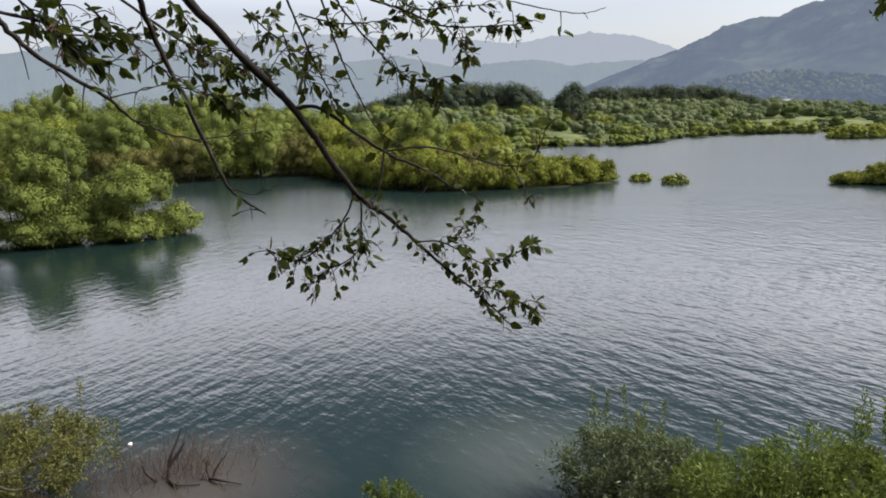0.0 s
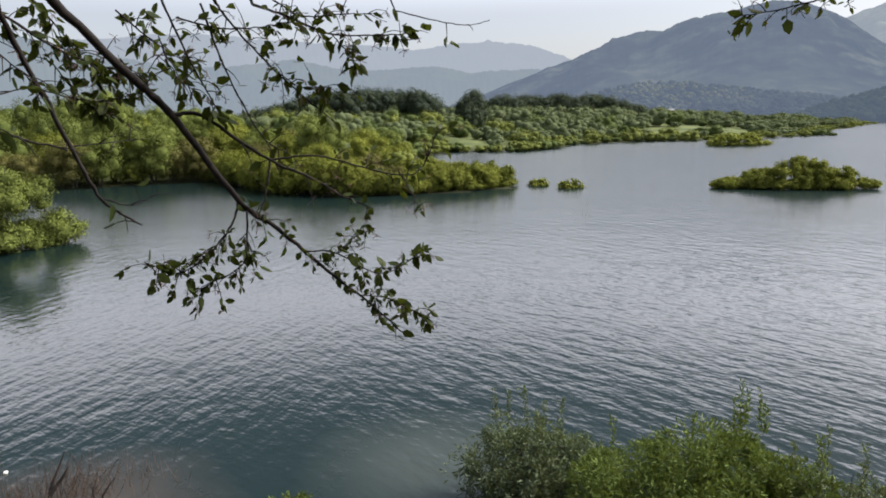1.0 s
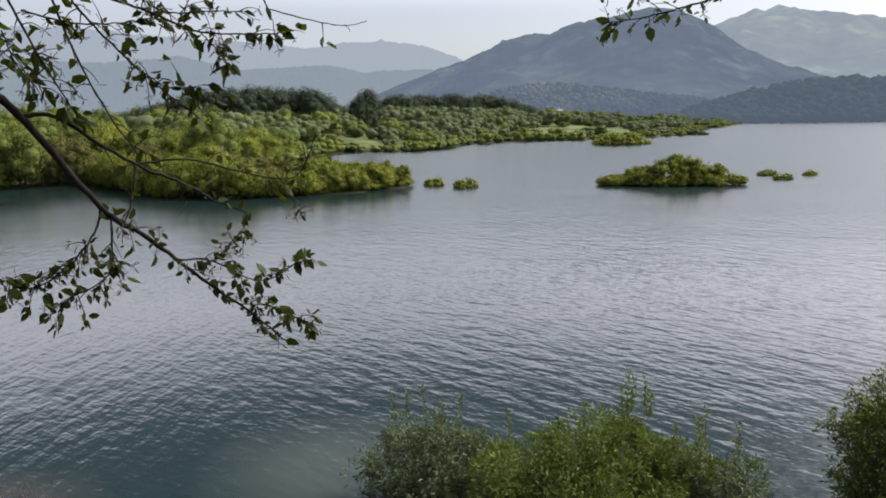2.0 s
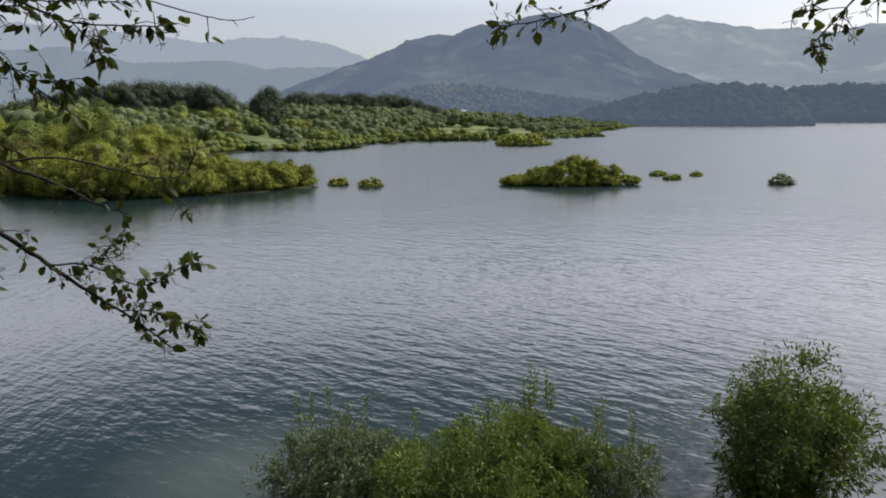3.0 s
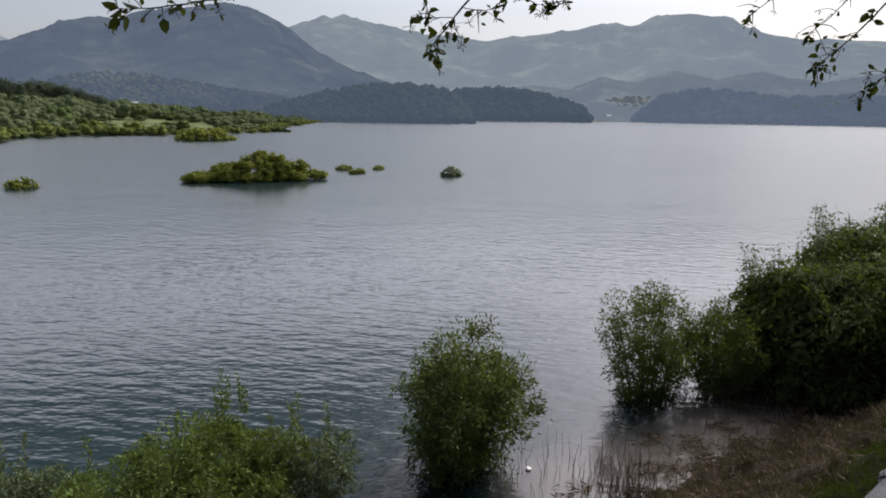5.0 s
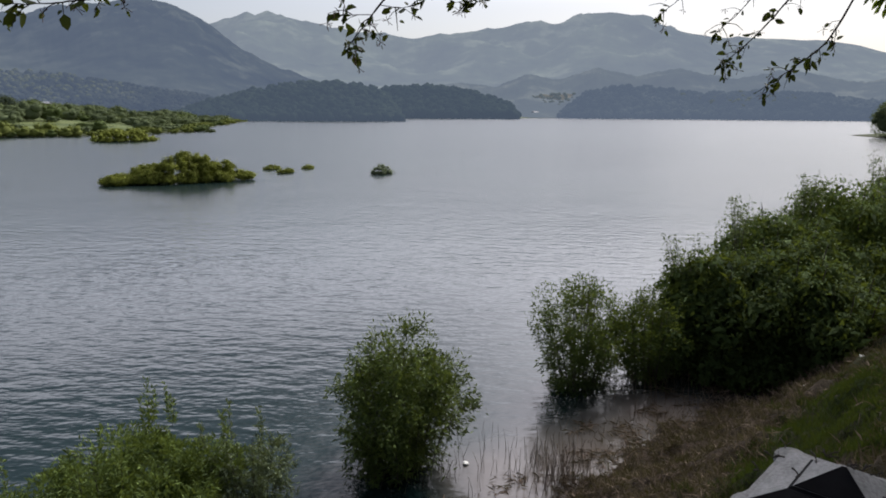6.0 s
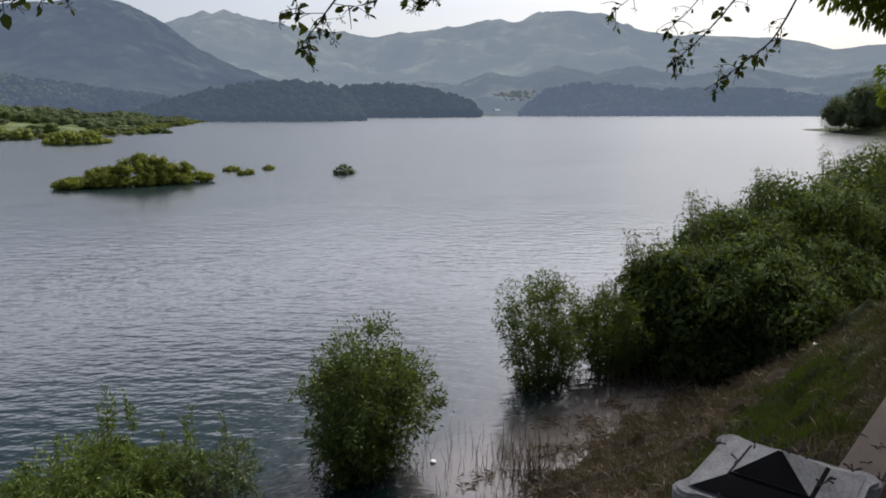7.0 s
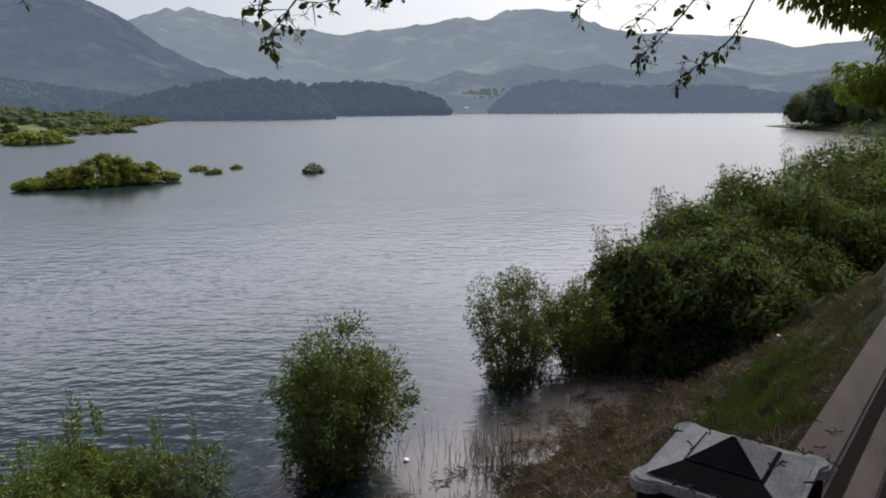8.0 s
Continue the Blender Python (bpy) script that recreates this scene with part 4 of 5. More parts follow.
# wooded point at the far right
rng = np.random.default_rng(14)
spots, sizes = [], []
for k in range(90):
    x = rng.uniform(215, 300)
    y = np.interp(x, NEAR_X, NEAR_Y) - rng.uniform(3, 26)
    spots.append((x, y, 0.5))
    sizes.append((rng.uniform(8, 13), rng.uniform(14, 29) * float(np.interp(x, (215, 250, 280, 300), (1, 0.9, 0.6, 0.3)))))
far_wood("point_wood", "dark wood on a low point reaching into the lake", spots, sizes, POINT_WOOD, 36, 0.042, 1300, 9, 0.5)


# ---- near bank: willow bushes in the shallows ----
def stemmed_willow(label, place, w, d, h, stems, leaves, leaf, material, seed, name="willow_bush", low=0.35, lean=(0, 0), thick=0.02, sprigs=0, group="", mass=0):
    """A many-stemmed young willow: stems fan out from the base, carry twigs, and the narrow leaves sit on them."""
    rng = np.random.default_rng(seed)
    bush = thing(name, place, label, "bush", group)
    pts, ways = [], []
    twigs = []
    for k in range(stems):
        a, r = k * 2.399 + rng.uniform(-0.3, 0.3), math.sqrt((k + 0.5) / stems) * rng.uniform(0.8, 1.05)
        ex, ey = r * w * 0.5 * math.cos(a) + lean[0] * h, r * d * 0.5 * math.sin(a) + lean[1] * h
        ez = h * (1 - 0.55 * r ** 2) * rng.uniform(0.80, 0.96)
        p = glide([(0.40 * ex, 0.40 * ey, -0.6), (0.58 * ex, 0.58 * ey, ez * 0.3), (0.84 * ex, 0.84 * ey, ez * 0.72), (ex, ey, ez)], 12)
        under("stem", quads_mesh("stem", *tube(p, thick * rng.uniform(0.7, 1.2), 0.004, 5), STEM, True), bush)
        for _ in range(9):
            u = rng.uniform(low, 1.0)
            b = p[min(11, int(u * 11))]
            way = unit(np.array([math.cos(a), math.sin(a), 0.0]) * 0.5 + rng.normal(size=3) * 0.7 + (0, 0, 0.45))
            n = rng.uniform(0.25, 0.5) * h * 0.32
            t = glide([b, b + way * n * 0.6, b + way * n + (0, 0, -0.12 * n)], 6)
            twigs.append(tube(t, 0.006, 0.002, 3))
            m = leaves // (stems * 9)
            s = rng.random(m)
            at = t[np.minimum(5, (s * 5.99).astype(int))]
            pts.append(at + rng.normal(size=(m, 3)) * 0.055 * h * 0.45)
            ways.append(way * 0.6 + rng.normal(size=(m, 3)) * 0.6 + (0, 0, -0.1))
    for k in range(sprigs):
        b = np.array([rng.uniform(-0.35, 0.35) * w, rng.uniform(-0.35, 0.35) * d, h * 0.75])
        e = b + (rng.uniform(-0.1, 0.1), rng.uniform(-0.1, 0.1), h * rng.uniform(0.22, 0.36))
        t = glide([b, (b + e) / 2 + rng.normal(size=3) * 0.02, e], 8)
        twigs.append(tube(t, 0.006, 0.002, 3))
        m = 60
        at = t[rng.integers(1, 8, m)]
        pts.append(at + rng.normal(size=(m, 3)) * 0.025)
        ways.append(rng.normal(size=(m, 3)) * 0.5 + (0, 0, 0.7))
    if mass:
        lobes = [(lean[0] * h, lean[1] * h, h * 0.5, w * 0.36, d * 0.36, h * 0.42)]
        for k in range(9):
            a, q = k * 2.4, rng.uniform(0.17, 0.24)
            z = h * rng.uniform(0.24, 0.62)
            lobes.append((w * 0.33 * math.cos(a), d * 0.33 * math.sin(a), z, w * q, d * q, h * q * 1.15))
        more, out = clumped(lobes, mass, rng, 20, 0.36, 0.15)
        pts.append(more)
        ways.append(out * 0.5 + rng.normal(size=more.shape) * 0.4 + (0, 0, 0.3))
    tagged(under("brushwood", quads_mesh("brushwood", *joined(twigs), STEM), bush), kind="stuff")
    under("foliage", quads_mesh("foliage", *leaf_quads(np.vstack(pts), np.vstack(ways), leaf, leaf * 0.26, rng), material), bush)
    return bush


stemmed_willow("fresh green willow bush standing in shallow water", (11.4, 9.45, 0), 3.4, 3.0, 3.65, 34, 19000, 0.15, WILLOW, 101, low=0.15, mass=3500)
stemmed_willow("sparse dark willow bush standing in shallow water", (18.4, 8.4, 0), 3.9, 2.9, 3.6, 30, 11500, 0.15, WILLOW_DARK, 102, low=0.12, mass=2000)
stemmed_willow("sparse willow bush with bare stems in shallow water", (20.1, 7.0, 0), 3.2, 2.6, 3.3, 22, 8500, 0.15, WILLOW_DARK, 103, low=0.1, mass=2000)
stemmed_willow("dense green willow bush at the water's edge", (5.8, 11.3, -0.2), 4.8, 3.6, 2.6, 36, 26000, 0.13, WILLOW, 104, sprigs=12, low=0.2, mass=26000)
stemmed_willow("grey-green willow bush at the water's edge", (2.9, 12.9, -0.2), 3.0, 2.6, 2.35, 26, 13000, 0.125, WILLOW_GREY, 105, sprigs=8, low=0.2, mass=6000)
stemmed_willow("slender grey-green willow bush at the water's edge", (7.8, 10.2, -0.2), 1.8, 1.8, 2.5, 16, 6000, 0.125, WILLOW_GREY, 106, sprigs=5, low=0.2)
stemmed_willow("small bright green willow shoot at the water's edge", (-2.0, 12.9, -0.1), 1.5, 1.2, 0.9, 16, 3000, 0.10, WILLOW, 107, thick=0.01)
stemmed_willow("brownish green bush tangled with dead twigs on the bank", (-10.4, 13.6, 0), 4.4, 3.6, 2.1, 34, 18000, 0.11, OLIVE, 108, sprigs=6, mass=6000)

# thick row of willows down the near shore
for k, (x, y, w, h, n) in enumerate([(22.8, 5.4, 4.6, 3.7, 20000), (24.2, 4.0, 4.6, 3.7, 18000), (26.8, 4.8, 5.0, 4.6, 20000), (30.5, 3.4, 6.0, 5.2, 20000), (35.5, 1.4, 6.5, 5.7, 18000), (41, -0.8, 7.5, 6.1, 16000), (48, -3, 8, 6.6, 12000), (57, -5.5, 9, 7, 9000), (23.6, 2.5, 3.8, 2.7, 9000), (27.4, 1.9, 4.6, 3.3, 11000), (32.0, 0.3, 5.2, 3.8, 11000), (38.0, -1.8, 6.0, 4.4, 9000)]):
    r2 = np.random.default_rng(120 + k)
    row = thing("willow_thicket", (x, y, max(0.0, float(ground_height(x, y))) - 0.15), "dense green willow thicket on the near shore, darkened as if shaded", "bush", "willows along the near shore")
    lobes = crown_lobes(r2, w, h, 26)
    lobes += [(a * 1.1, b * 1.1, h * 0.16, p * 1.2, q * 1.2, h * 0.2) for a, b, c, p, q, r in lobes[10:]]
    pts, ways = clumped(lobes, int(n * 1.7), r2, 0, 0, 0.2)
    grow = 0.14 + 0.003 * (x - 22)
    more, out = clumped([(a, b, c, p * 0.72, q * 0.72, r * 0.72) for a, b, c, p, q, r in lobes], int(n * 0.35), r2, 0, 0, 0.15)
    size = np.concatenate([np.full(len(pts), grow), np.full(len(more), 0.4)])
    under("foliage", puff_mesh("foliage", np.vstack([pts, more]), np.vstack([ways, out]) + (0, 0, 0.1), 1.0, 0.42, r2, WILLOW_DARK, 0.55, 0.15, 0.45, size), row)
    for j in range(7):
        a, b, c = lobes[2 + j][:3]
        p = glide([(0.3 * a, 0.3 * b, -0.3), (0.7 * a, 0.7 * b, c * 0.5), (a, b, c * 1.2), (a * 1.1, b * 1.1, c + 0.45 * w * 0.4 + 0.3)], 9)
        under("stem", quads_mesh("stem", *tube(p, 0.05, 0.008, 5), STEM, True), row)

# bare sprays that stand above the thicket
for x, y, z, h, seed in ((22.3, 6.9, 3.1, 1.3, 141), (25.1, 5.9, 4.1, 1.3, 142), (33.2, 2.6, 5.0, 1.6, 143), (28.6, 4.5, 4.6, 1.2, 144)):
    r2 = np.random.default_rng(seed)
    spray = thing("willow_spray", (x, y, 0), "thin upright willow stems with few leaves", "bush", "sprays above the thicket")
    pts = []
    for k in range(9):
        e = np.array([r2.uniform(-0.7, 0.7), r2.uniform(-0.5, 0.5), z + h * r2.uniform(0.5, 1)])
        p = glide([(0, 0, -0.2), (e[0] * 0.4, e[1] * 0.4, z * 0.8), e], 10)
        under("stem", quads_mesh("stem", *tube(p, 0.018, 0.004, 4), STEM), spray)
        at = p[r2.integers(6, 10, 40)]
        pts.append(at + r2.normal(size=(40, 3)) * 0.09)
    pts = np.vstack(pts)
    under("foliage", quads_mesh("foliage", *leaf_quads(pts, r2.normal(size=pts.shape) + (0, 0, 0.3), 0.15, 0.045, r2), WILLOW_GREY), spray)


# ---- grass and dead stalks on the bank ----
def blades(name, label, count, box, long_, wide, material, seed, keep, lean=0.35):
    r2 = np.random.default_rng(seed)
    x0, y0, x1, y1 = box
    x, y = r2.uniform(x0, x1, count), r2.uniform(y0, y1, count)
    z = ground_height(x, y)
    ok = keep(x, y, z)
    pts = np.stack([x, y, z], -1)[ok]
    ways = r2.normal(size=pts.shape) * lean + (0, 0, 1)
    tagged(new(name, quads_mesh(name, *leaf_quads(pts, ways, long_, wide, r2, 0.1), material)), label, "grass", kind="stuff")


def clumpy(x, y):
    return wobble(x, y, 0.5, 2) + 0.7 * wobble(x, y, 0.19, 4)


def green(x, y):
    """Where fresh grass has come up through the dead mat."""
    return np.exp(-((x - 13.8) / 4.2) ** 2 - ((y - 1.5) / 1.1) ** 2) + 0.33 * clumpy(x, y) + 0.12 * wobble(x, y, 1.4, 6)


blades("bank_grass", "short green grass on the bank", 200000, (2.0, -0.6, 24, 6.0), 0.17, 0.013, GRASS, 151, lambda x, y, z: (z > 0.7) & (green(x, y) > 0.27))
blades("slope_grass", "short green grass on the bank", 40000, (-9.0, -0.6, 2.0, 9.0), 0.18, 0.016, GRASS, 157, lambda x, y, z: (z > 0.3) & (clumpy(x, y) > -0.9))
blades("dead_grass", "brown matted dead grass above the waterline", 120000, (2.0, -0.6, 26, 8.5), 0.27, 0.015, DRY, 152, lambda x, y, z: (z > 0.02) & (green(x, y) < 0.42) & (clumpy(x, y) > -0.35), 0.9)
blades("drift_stalks", "pale drifted stalks tangled along the waterline", 16000, (9.0, 2.0, 24, 8.2), 0.34, 0.022, STRAW, 156, lambda x, y, z: (z > -0.06) & (z < 1.3) & (wobble(x, y, 0.6, 13) > -0.35), 1.8)
blades("dead_stalks", "coarse brown dead stalks and leaves lying on the bank", 9000, (3.0, -0.6, 26, 7.5), 0.34, 0.03, STRAW, 154, lambda x, y, z: (z > 0.02) & (green(x, y) < 0.5) & (wobble(x, y, 0.8, 9) > -0.2), 1.6)
blades("grass_tufts", "taller tufts of green grass on the bank", 14000, (3.0, -0.6, 22, 5.0), 0.34, 0.02, GRASS, 155, lambda x, y, z: (z > 0.7) & (green(x, y) > 0.3) & (wobble(x, y, 0.3, 12) > 0.35))
blades("bank_weeds", "tufts of coarse weeds at the rail's foot", 4000, (1.5, -0.6, 12, 1.5), 0.22, 0.02, GRASS, 153, lambda x, y, z: (clumpy(x, y) > 0.5))


def debris(name, label, count, box, long_, wide, material, seed):
    """Broken stalks afloat along the waterline."""
    r2 = np.random.default_rng(seed)
    x0, y0, x1, y1 = box
    x, y = r2.uniform(x0, x1, count), r2.uniform(y0, y1, count)
    z = ground_height(x, y)
    ok = (z > -0.24) & (z < 0.25) & (wobble(x, y, 0.45, 21) + 0.5 * wobble(x, y, 0.16, 5) - 2.2 * np.minimum(z, 0) * -1 > 0.12)
    pts = np.stack([x, y, np.maximum(z, 0) + 0.012 + 0.05 * r2.random(count) ** 3], -1)[ok]
    a = r2.uniform(0, 2 * math.pi, len(pts))
    ways = np.stack([np.cos(a), np.sin(a), r2.normal(size=len(pts)) * 0.12 + 0.1], -1)
    tagged(new(name, quads_mesh(name, *leaf_quads(pts, ways, long_, wide, r2, 0.1), material)), label, "debris", kind="stuff")


debris("floating_debris", "brown broken stalks and leaves afloat at the waterline", 26000, (9.0, 3.0, 24.0, 9.5), 0.22, 0.03, DRY, 158)
debris("floating_straw", "pale straw afloat at the waterline", 5000, (9.0, 3.0, 24.0, 9.5), 0.26, 0.022, STRAW, 159)


def stalks(label, place, count, spread, tall, seed, name="reed_clump", material=None, lean=0.22):
    r2 = np.random.default_rng(seed)
    clump = thing(name, place, label, "reeds")
    rods = []
    for _ in range(count):
        b = np.array([*(r2.normal(size=2) * spread), -0.3])
        h = tall * r2.uniform(0.5, 1.15)
        e = b + (r2.normal() * lean * h, r2.normal() * lean * h, h + 0.3)
        rods.append(tube(glide([b, (b + e) / 2 + r2.normal(size=3) * 0.03, e], 6), 0.008, 0.003, 3))
    tagged(under("reed_growth", quads_mesh("reed_growth", *joined(rods), material or DRY), clump), kind="stuff")


stalks("thin dry reed stalks standing in shallow water", (12.9, 6.3, 0), 110, 0.38, 0.9, 161, material=STRAW)
stalks("thin dry reed stalks standing in shallow water", (13.5, 7.2, 0), 40, 0.5, 0.6, 162)
stalks("scattered dead stalks at the water's edge", (15.0, 6.6, 0), 40, 0.8, 0.3, 163, lean=0.7)
stalks("broken brown stalks in the muddy shallows", (13.9, 5.9, 0), 90, 0.6, 0.2, 167, lean=1.2)
stalks("broken brown stalks in the muddy shallows", (16.2, 5.6, 0), 90, 0.8, 0.22, 168, lean=1.2)
stalks("broken brown stalks in the muddy shallows", (17.9, 5.4, 0), 90, 0.7, 0.25, 169, lean=1.0)
stalks("drowned dead stalks under the willow", (19.6, 6.4, 0), 90, 0.9, 0.8, 164)
stalks("drowned dead stalks under the willow", (11.9, 8.6, 0), 60, 0.7, 0.5, 165)
stalks("dry grass stalks in the shallows", (-6.3, 14.9, 0), 110, 0.55, 0.5, 166, lean=0.5)
stalks("tangle of thin dead brush in the shallows", (-7.3, 14.5, 0), 130, 0.5, 0.75, 178, lean=0.55)
stalks("tangle of thin dead brush in the shallows", (-8.5, 14.2, 0), 110, 0.5, 0.6, 179, lean=0.55)
for k, (x, y, h) in enumerate([(16.7, 55.4, 1.3), (5.1, 59, 1.2), (45.8, 62.5, 1.6), (47.0, 63.6, 1.2), (75, 58, 0.8), (73.6, 58.6, 0.9), (29, 77, 0.9), (31, 76, 0.8)]):
    stalks("few thin reed stalks in open water", (x, y, 0), 4, 0.35, h, 170 + k)


# ---- dead branches by the left bank ----
def dead_branch(label, place, limbs, r, seed, bark=None):
    r2 = np.random.default_rng(seed)
    ob = thing("dead_branch", place, label, "branch")
    for pts in limbs:
        p = glide(pts, 10)
        under("limb", quads_mesh("limb", *tube(p, r, r * 0.25, 6, 0.2, r2), bark or STEM, True), ob)


dead_branch("black drowned branch rising from the shallows", (-7.35, 14.3, 0), [[(0, 0, -0.3), (0.05, 0.05, 0.35), (0.2, 0.25, 0.8), (0.3, 0.35, 1.1)], [(0.05, 0, 0.3), (0.3, 0.1, 0.6), (0.45, 0.1, 0.85)], [(-0.1, 0, -0.2), (-0.3, -0.3, 0.25), (-0.35, -0.35, 0.5)], [(0, 0, 0), (0.4, -0.4, 0.06), (0.9, -0.3, 0.02)]], 0.05, 181, BARK)
dead_branch("black drowned branch rising from the shallows", (-6.3, 14.2, 0), [[(0, 0, -0.2), (0.1, 0.1, 0.2), (0.35, 0.2, 0.55)], [(0, 0, 0.05), (0.4, -0.2, 0.1), (0.8, -0.2, 0.02)], [(0, 0, 0), (-0.1, 0.1, 0.3), (-0.05, 0.2, 0.5)]], 0.04, 182, BARK)
dead_branch("pale bare branch leaning over the bush", (-10.5, 11.8, 1.0), [[(-0.8, -0.3, -0.6), (0.0, 0.0, 0.2), (1.2, 0.4, 0.35), (2.2, 1.0, 1.1)], [(0.6, 0.2, 0.25), (1.4, 0.1, 0.1), (2.4, 0.3, 0.5)], [(-0.2, 0, 0), (0.3, 0.3, 0.8), (1.3, 0.8, 1.5)]], 0.03, 183)


def litter(place, size, seed):
    r2 = np.random.default_rng(seed)
    bm = bmesh.new()
    bmesh.ops.create_icosphere(bm, subdivisions=2, radius=size)
    for v in bm.verts:
        v.co = (v.co.x * (1 + 0.2 * r2.normal()), v.co.y * (1 + 0.2 * r2.normal()), v.co.z * 0.55)
    me = bpy.data.meshes.new("foam_scrap")
    bm.to_mesh(me)
    bm.free()
    me.materials.append(FOAM)
    ob = new("foam_scrap", me)
    ob.location = place
    tagged(ob, "scrap of white foam washed up at the bank", "litter")


litter((-9.1, 16.0, 0.02), 0.06, 191)
litter((12.4, 8.35, 0.03), 0.07, 192)
for k, (x, y) in enumerate([(18.3, 3.4), (20.6, 1.5), (19.6, 2.6)]):
    litter((x, y, max(0.0, float(ground_height(x, y))) + 0.04), 0.07, 193 + k)


# ---- timber railing on the promenade ----
RAIL_WAY = Vector((0.990, -0.139, 0)).normalized()
RAIL_SIDE = Vector((0.139, 0.990, 0)).normalized()
POST = Vector((1.19, -0.028, 0))
HEAD = RAIL_WAY * 0.073 + RAIL_SIDE * 0.022


def box(size, at=(0, 0, 0), bevel=0.006):
    bm = bmesh.new()
    bmesh.ops.create_cube(bm, size=1)
    bmesh.ops.scale(bm, vec=size, verts=bm.verts)
    bmesh.ops.translate(bm, vec=at, verts=bm.verts)
    bmesh.ops.bevel(bm, geom=bm.edges[:], offset=bevel, segments=2, affect="EDGES")
    return bm


def frustum(w0, w1, z0, z1):
    bm = bmesh.new()
    ring = [[bm.verts.new((sx * w, sy * w, z)) for sx, sy in ((-1, -1), (1, -1), (1, 1), (-1, 1))] for w, z in ((w0, z0), (w1, z1))]
    bm.faces.new(ring[0][::-1])
    bm.faces.new(ring[1])
    for k in range(4):
        bm.faces.new((ring[0][k], ring[0][(k + 1) % 4], ring[1][(k + 1) % 4], ring[1][k]))
    return bm


def slope_panel(w0, w1, z0, z1, lift=0.0015):
    """A thin dark film on the slope that faces back along the rail."""
    bm = bmesh.new()
    for off in (0.0, lift):
        a = [bm.verts.new((-w - off, s * w * 0.97, z + off)) for w, z in ((w0, z0), (w1, z1)) for s in (-1, 1)]
        bm.faces.new((a[0], a[2], a[3], a[1]))
    return bm


def lobed_tray(w, lobe, z0, z1):
    """A square tray whose four corners swell into round lobes."""
    bm = bmesh.new()
    outline = []
    for k in range(4):
        a0 = radians(45 + 90 * k)
        cx, cy = (w - lobe * 0.55) * (1 if math.cos(a0) > 0 else -1), (w - lobe * 0.55) * (1 if math.sin(a0) > 0 else -1)
        for j in range(-4, 5):
            a = a0 + radians(j * 30)
            outline.append((cx + lobe * math.cos(a), cy + lobe * math.sin(a)))
    low, high = [bm.verts.new((x, y, z0)) for x, y in outline], [bm.verts.new((x, y, z1)) for x, y in outline]
    n = len(outline)
    bm.faces.new(low[::-1])
    bm.faces.new(high)
    for k in range(n):
        bm.faces.new((low[k], low[(k + 1) % n], high[(k + 1) % n], high[k]))
    bmesh.ops.bevel(bm, geom=[e for e in bm.edges if abs(e.verts[0].co.z - e.verts[1].co.z) < 1e-6 and e.verts[0].co.z > (z0 + z1) / 2], offset=0.004, segments=2, affect="EDGES")
    return bm


def rail_post(at):
    post = thing("rail_post", (at.x, at.y, BANK_TOP), "brown timber rail post with a grey stone-like cap", "post", "posts of the railing")
    post.rotation_euler = (0, 0, math.atan2(RAIL_WAY.y, RAIL_WAY.x) + 0.038)
    part("shaft", box((0.13, 0.13, 1.15), (0, 0, 0.555)), WOOD, post)
    cap = part("cap", lobed_tray(0.090, 0.021, 1.159, 1.175), STONE, post, "speckled grey cap with rounded corners")
    # added black filler, stands in for the shade below the cap's rim
    part("collar", lobed_tray(0.084, 0.018, 1.08, 1.1585), PANEL, cap, "black filler for the shade under the cap's rim")
    part("lower_tier", frustum(0.081, 0.048, 1.1765, 1.1890), STONE, cap)
    part("groove", frustum(0.0475, 0.043, 1.1891, 1.1922), PANEL, cap, "black groove")
    part("upper_tier", frustum(0.043, 0.002, 1.1923, 1.2165), STONE, cap)
    part("lower_panel", slope_panel(0.0805, 0.0485, 1.1767, 1.1888), PANEL, cap, "black solar panel")
    part("upper_panel", slope_panel(0.0428, 0.0025, 1.1925, 1.2162), PANEL, cap, "black solar panel")
    return post


rail_post(POST + HEAD)
for k in (-2, -1, 1, 2, 3):
    rail_post(POST + HEAD + RAIL_WAY * (2.2 * k))


def rail_bay(at):
    """Two rails between two posts."""
    bay = thing("railing", (at.x, at.y, BANK_TOP + 0.09), "weathered brown timber railing between two posts", "railing", "bays of the railing")
    bay.rotation_euler = (0, 0, math.atan2(RAIL_WAY.y, RAIL_WAY.x))
    for name, z in (("handrail", 7.42), ("lower_rail", 7.02)):
        part(name, box((2.2 - 0.135, 0.072, 0.105), (1.1, 0, z - 0.0525 - BANK_TOP - 0.09)), WOOD, bay)


for k in (-2, -1, 0, 1, 2):
    rail_bay(POST + RAIL_WAY * (0.073 + 2.2 * k))

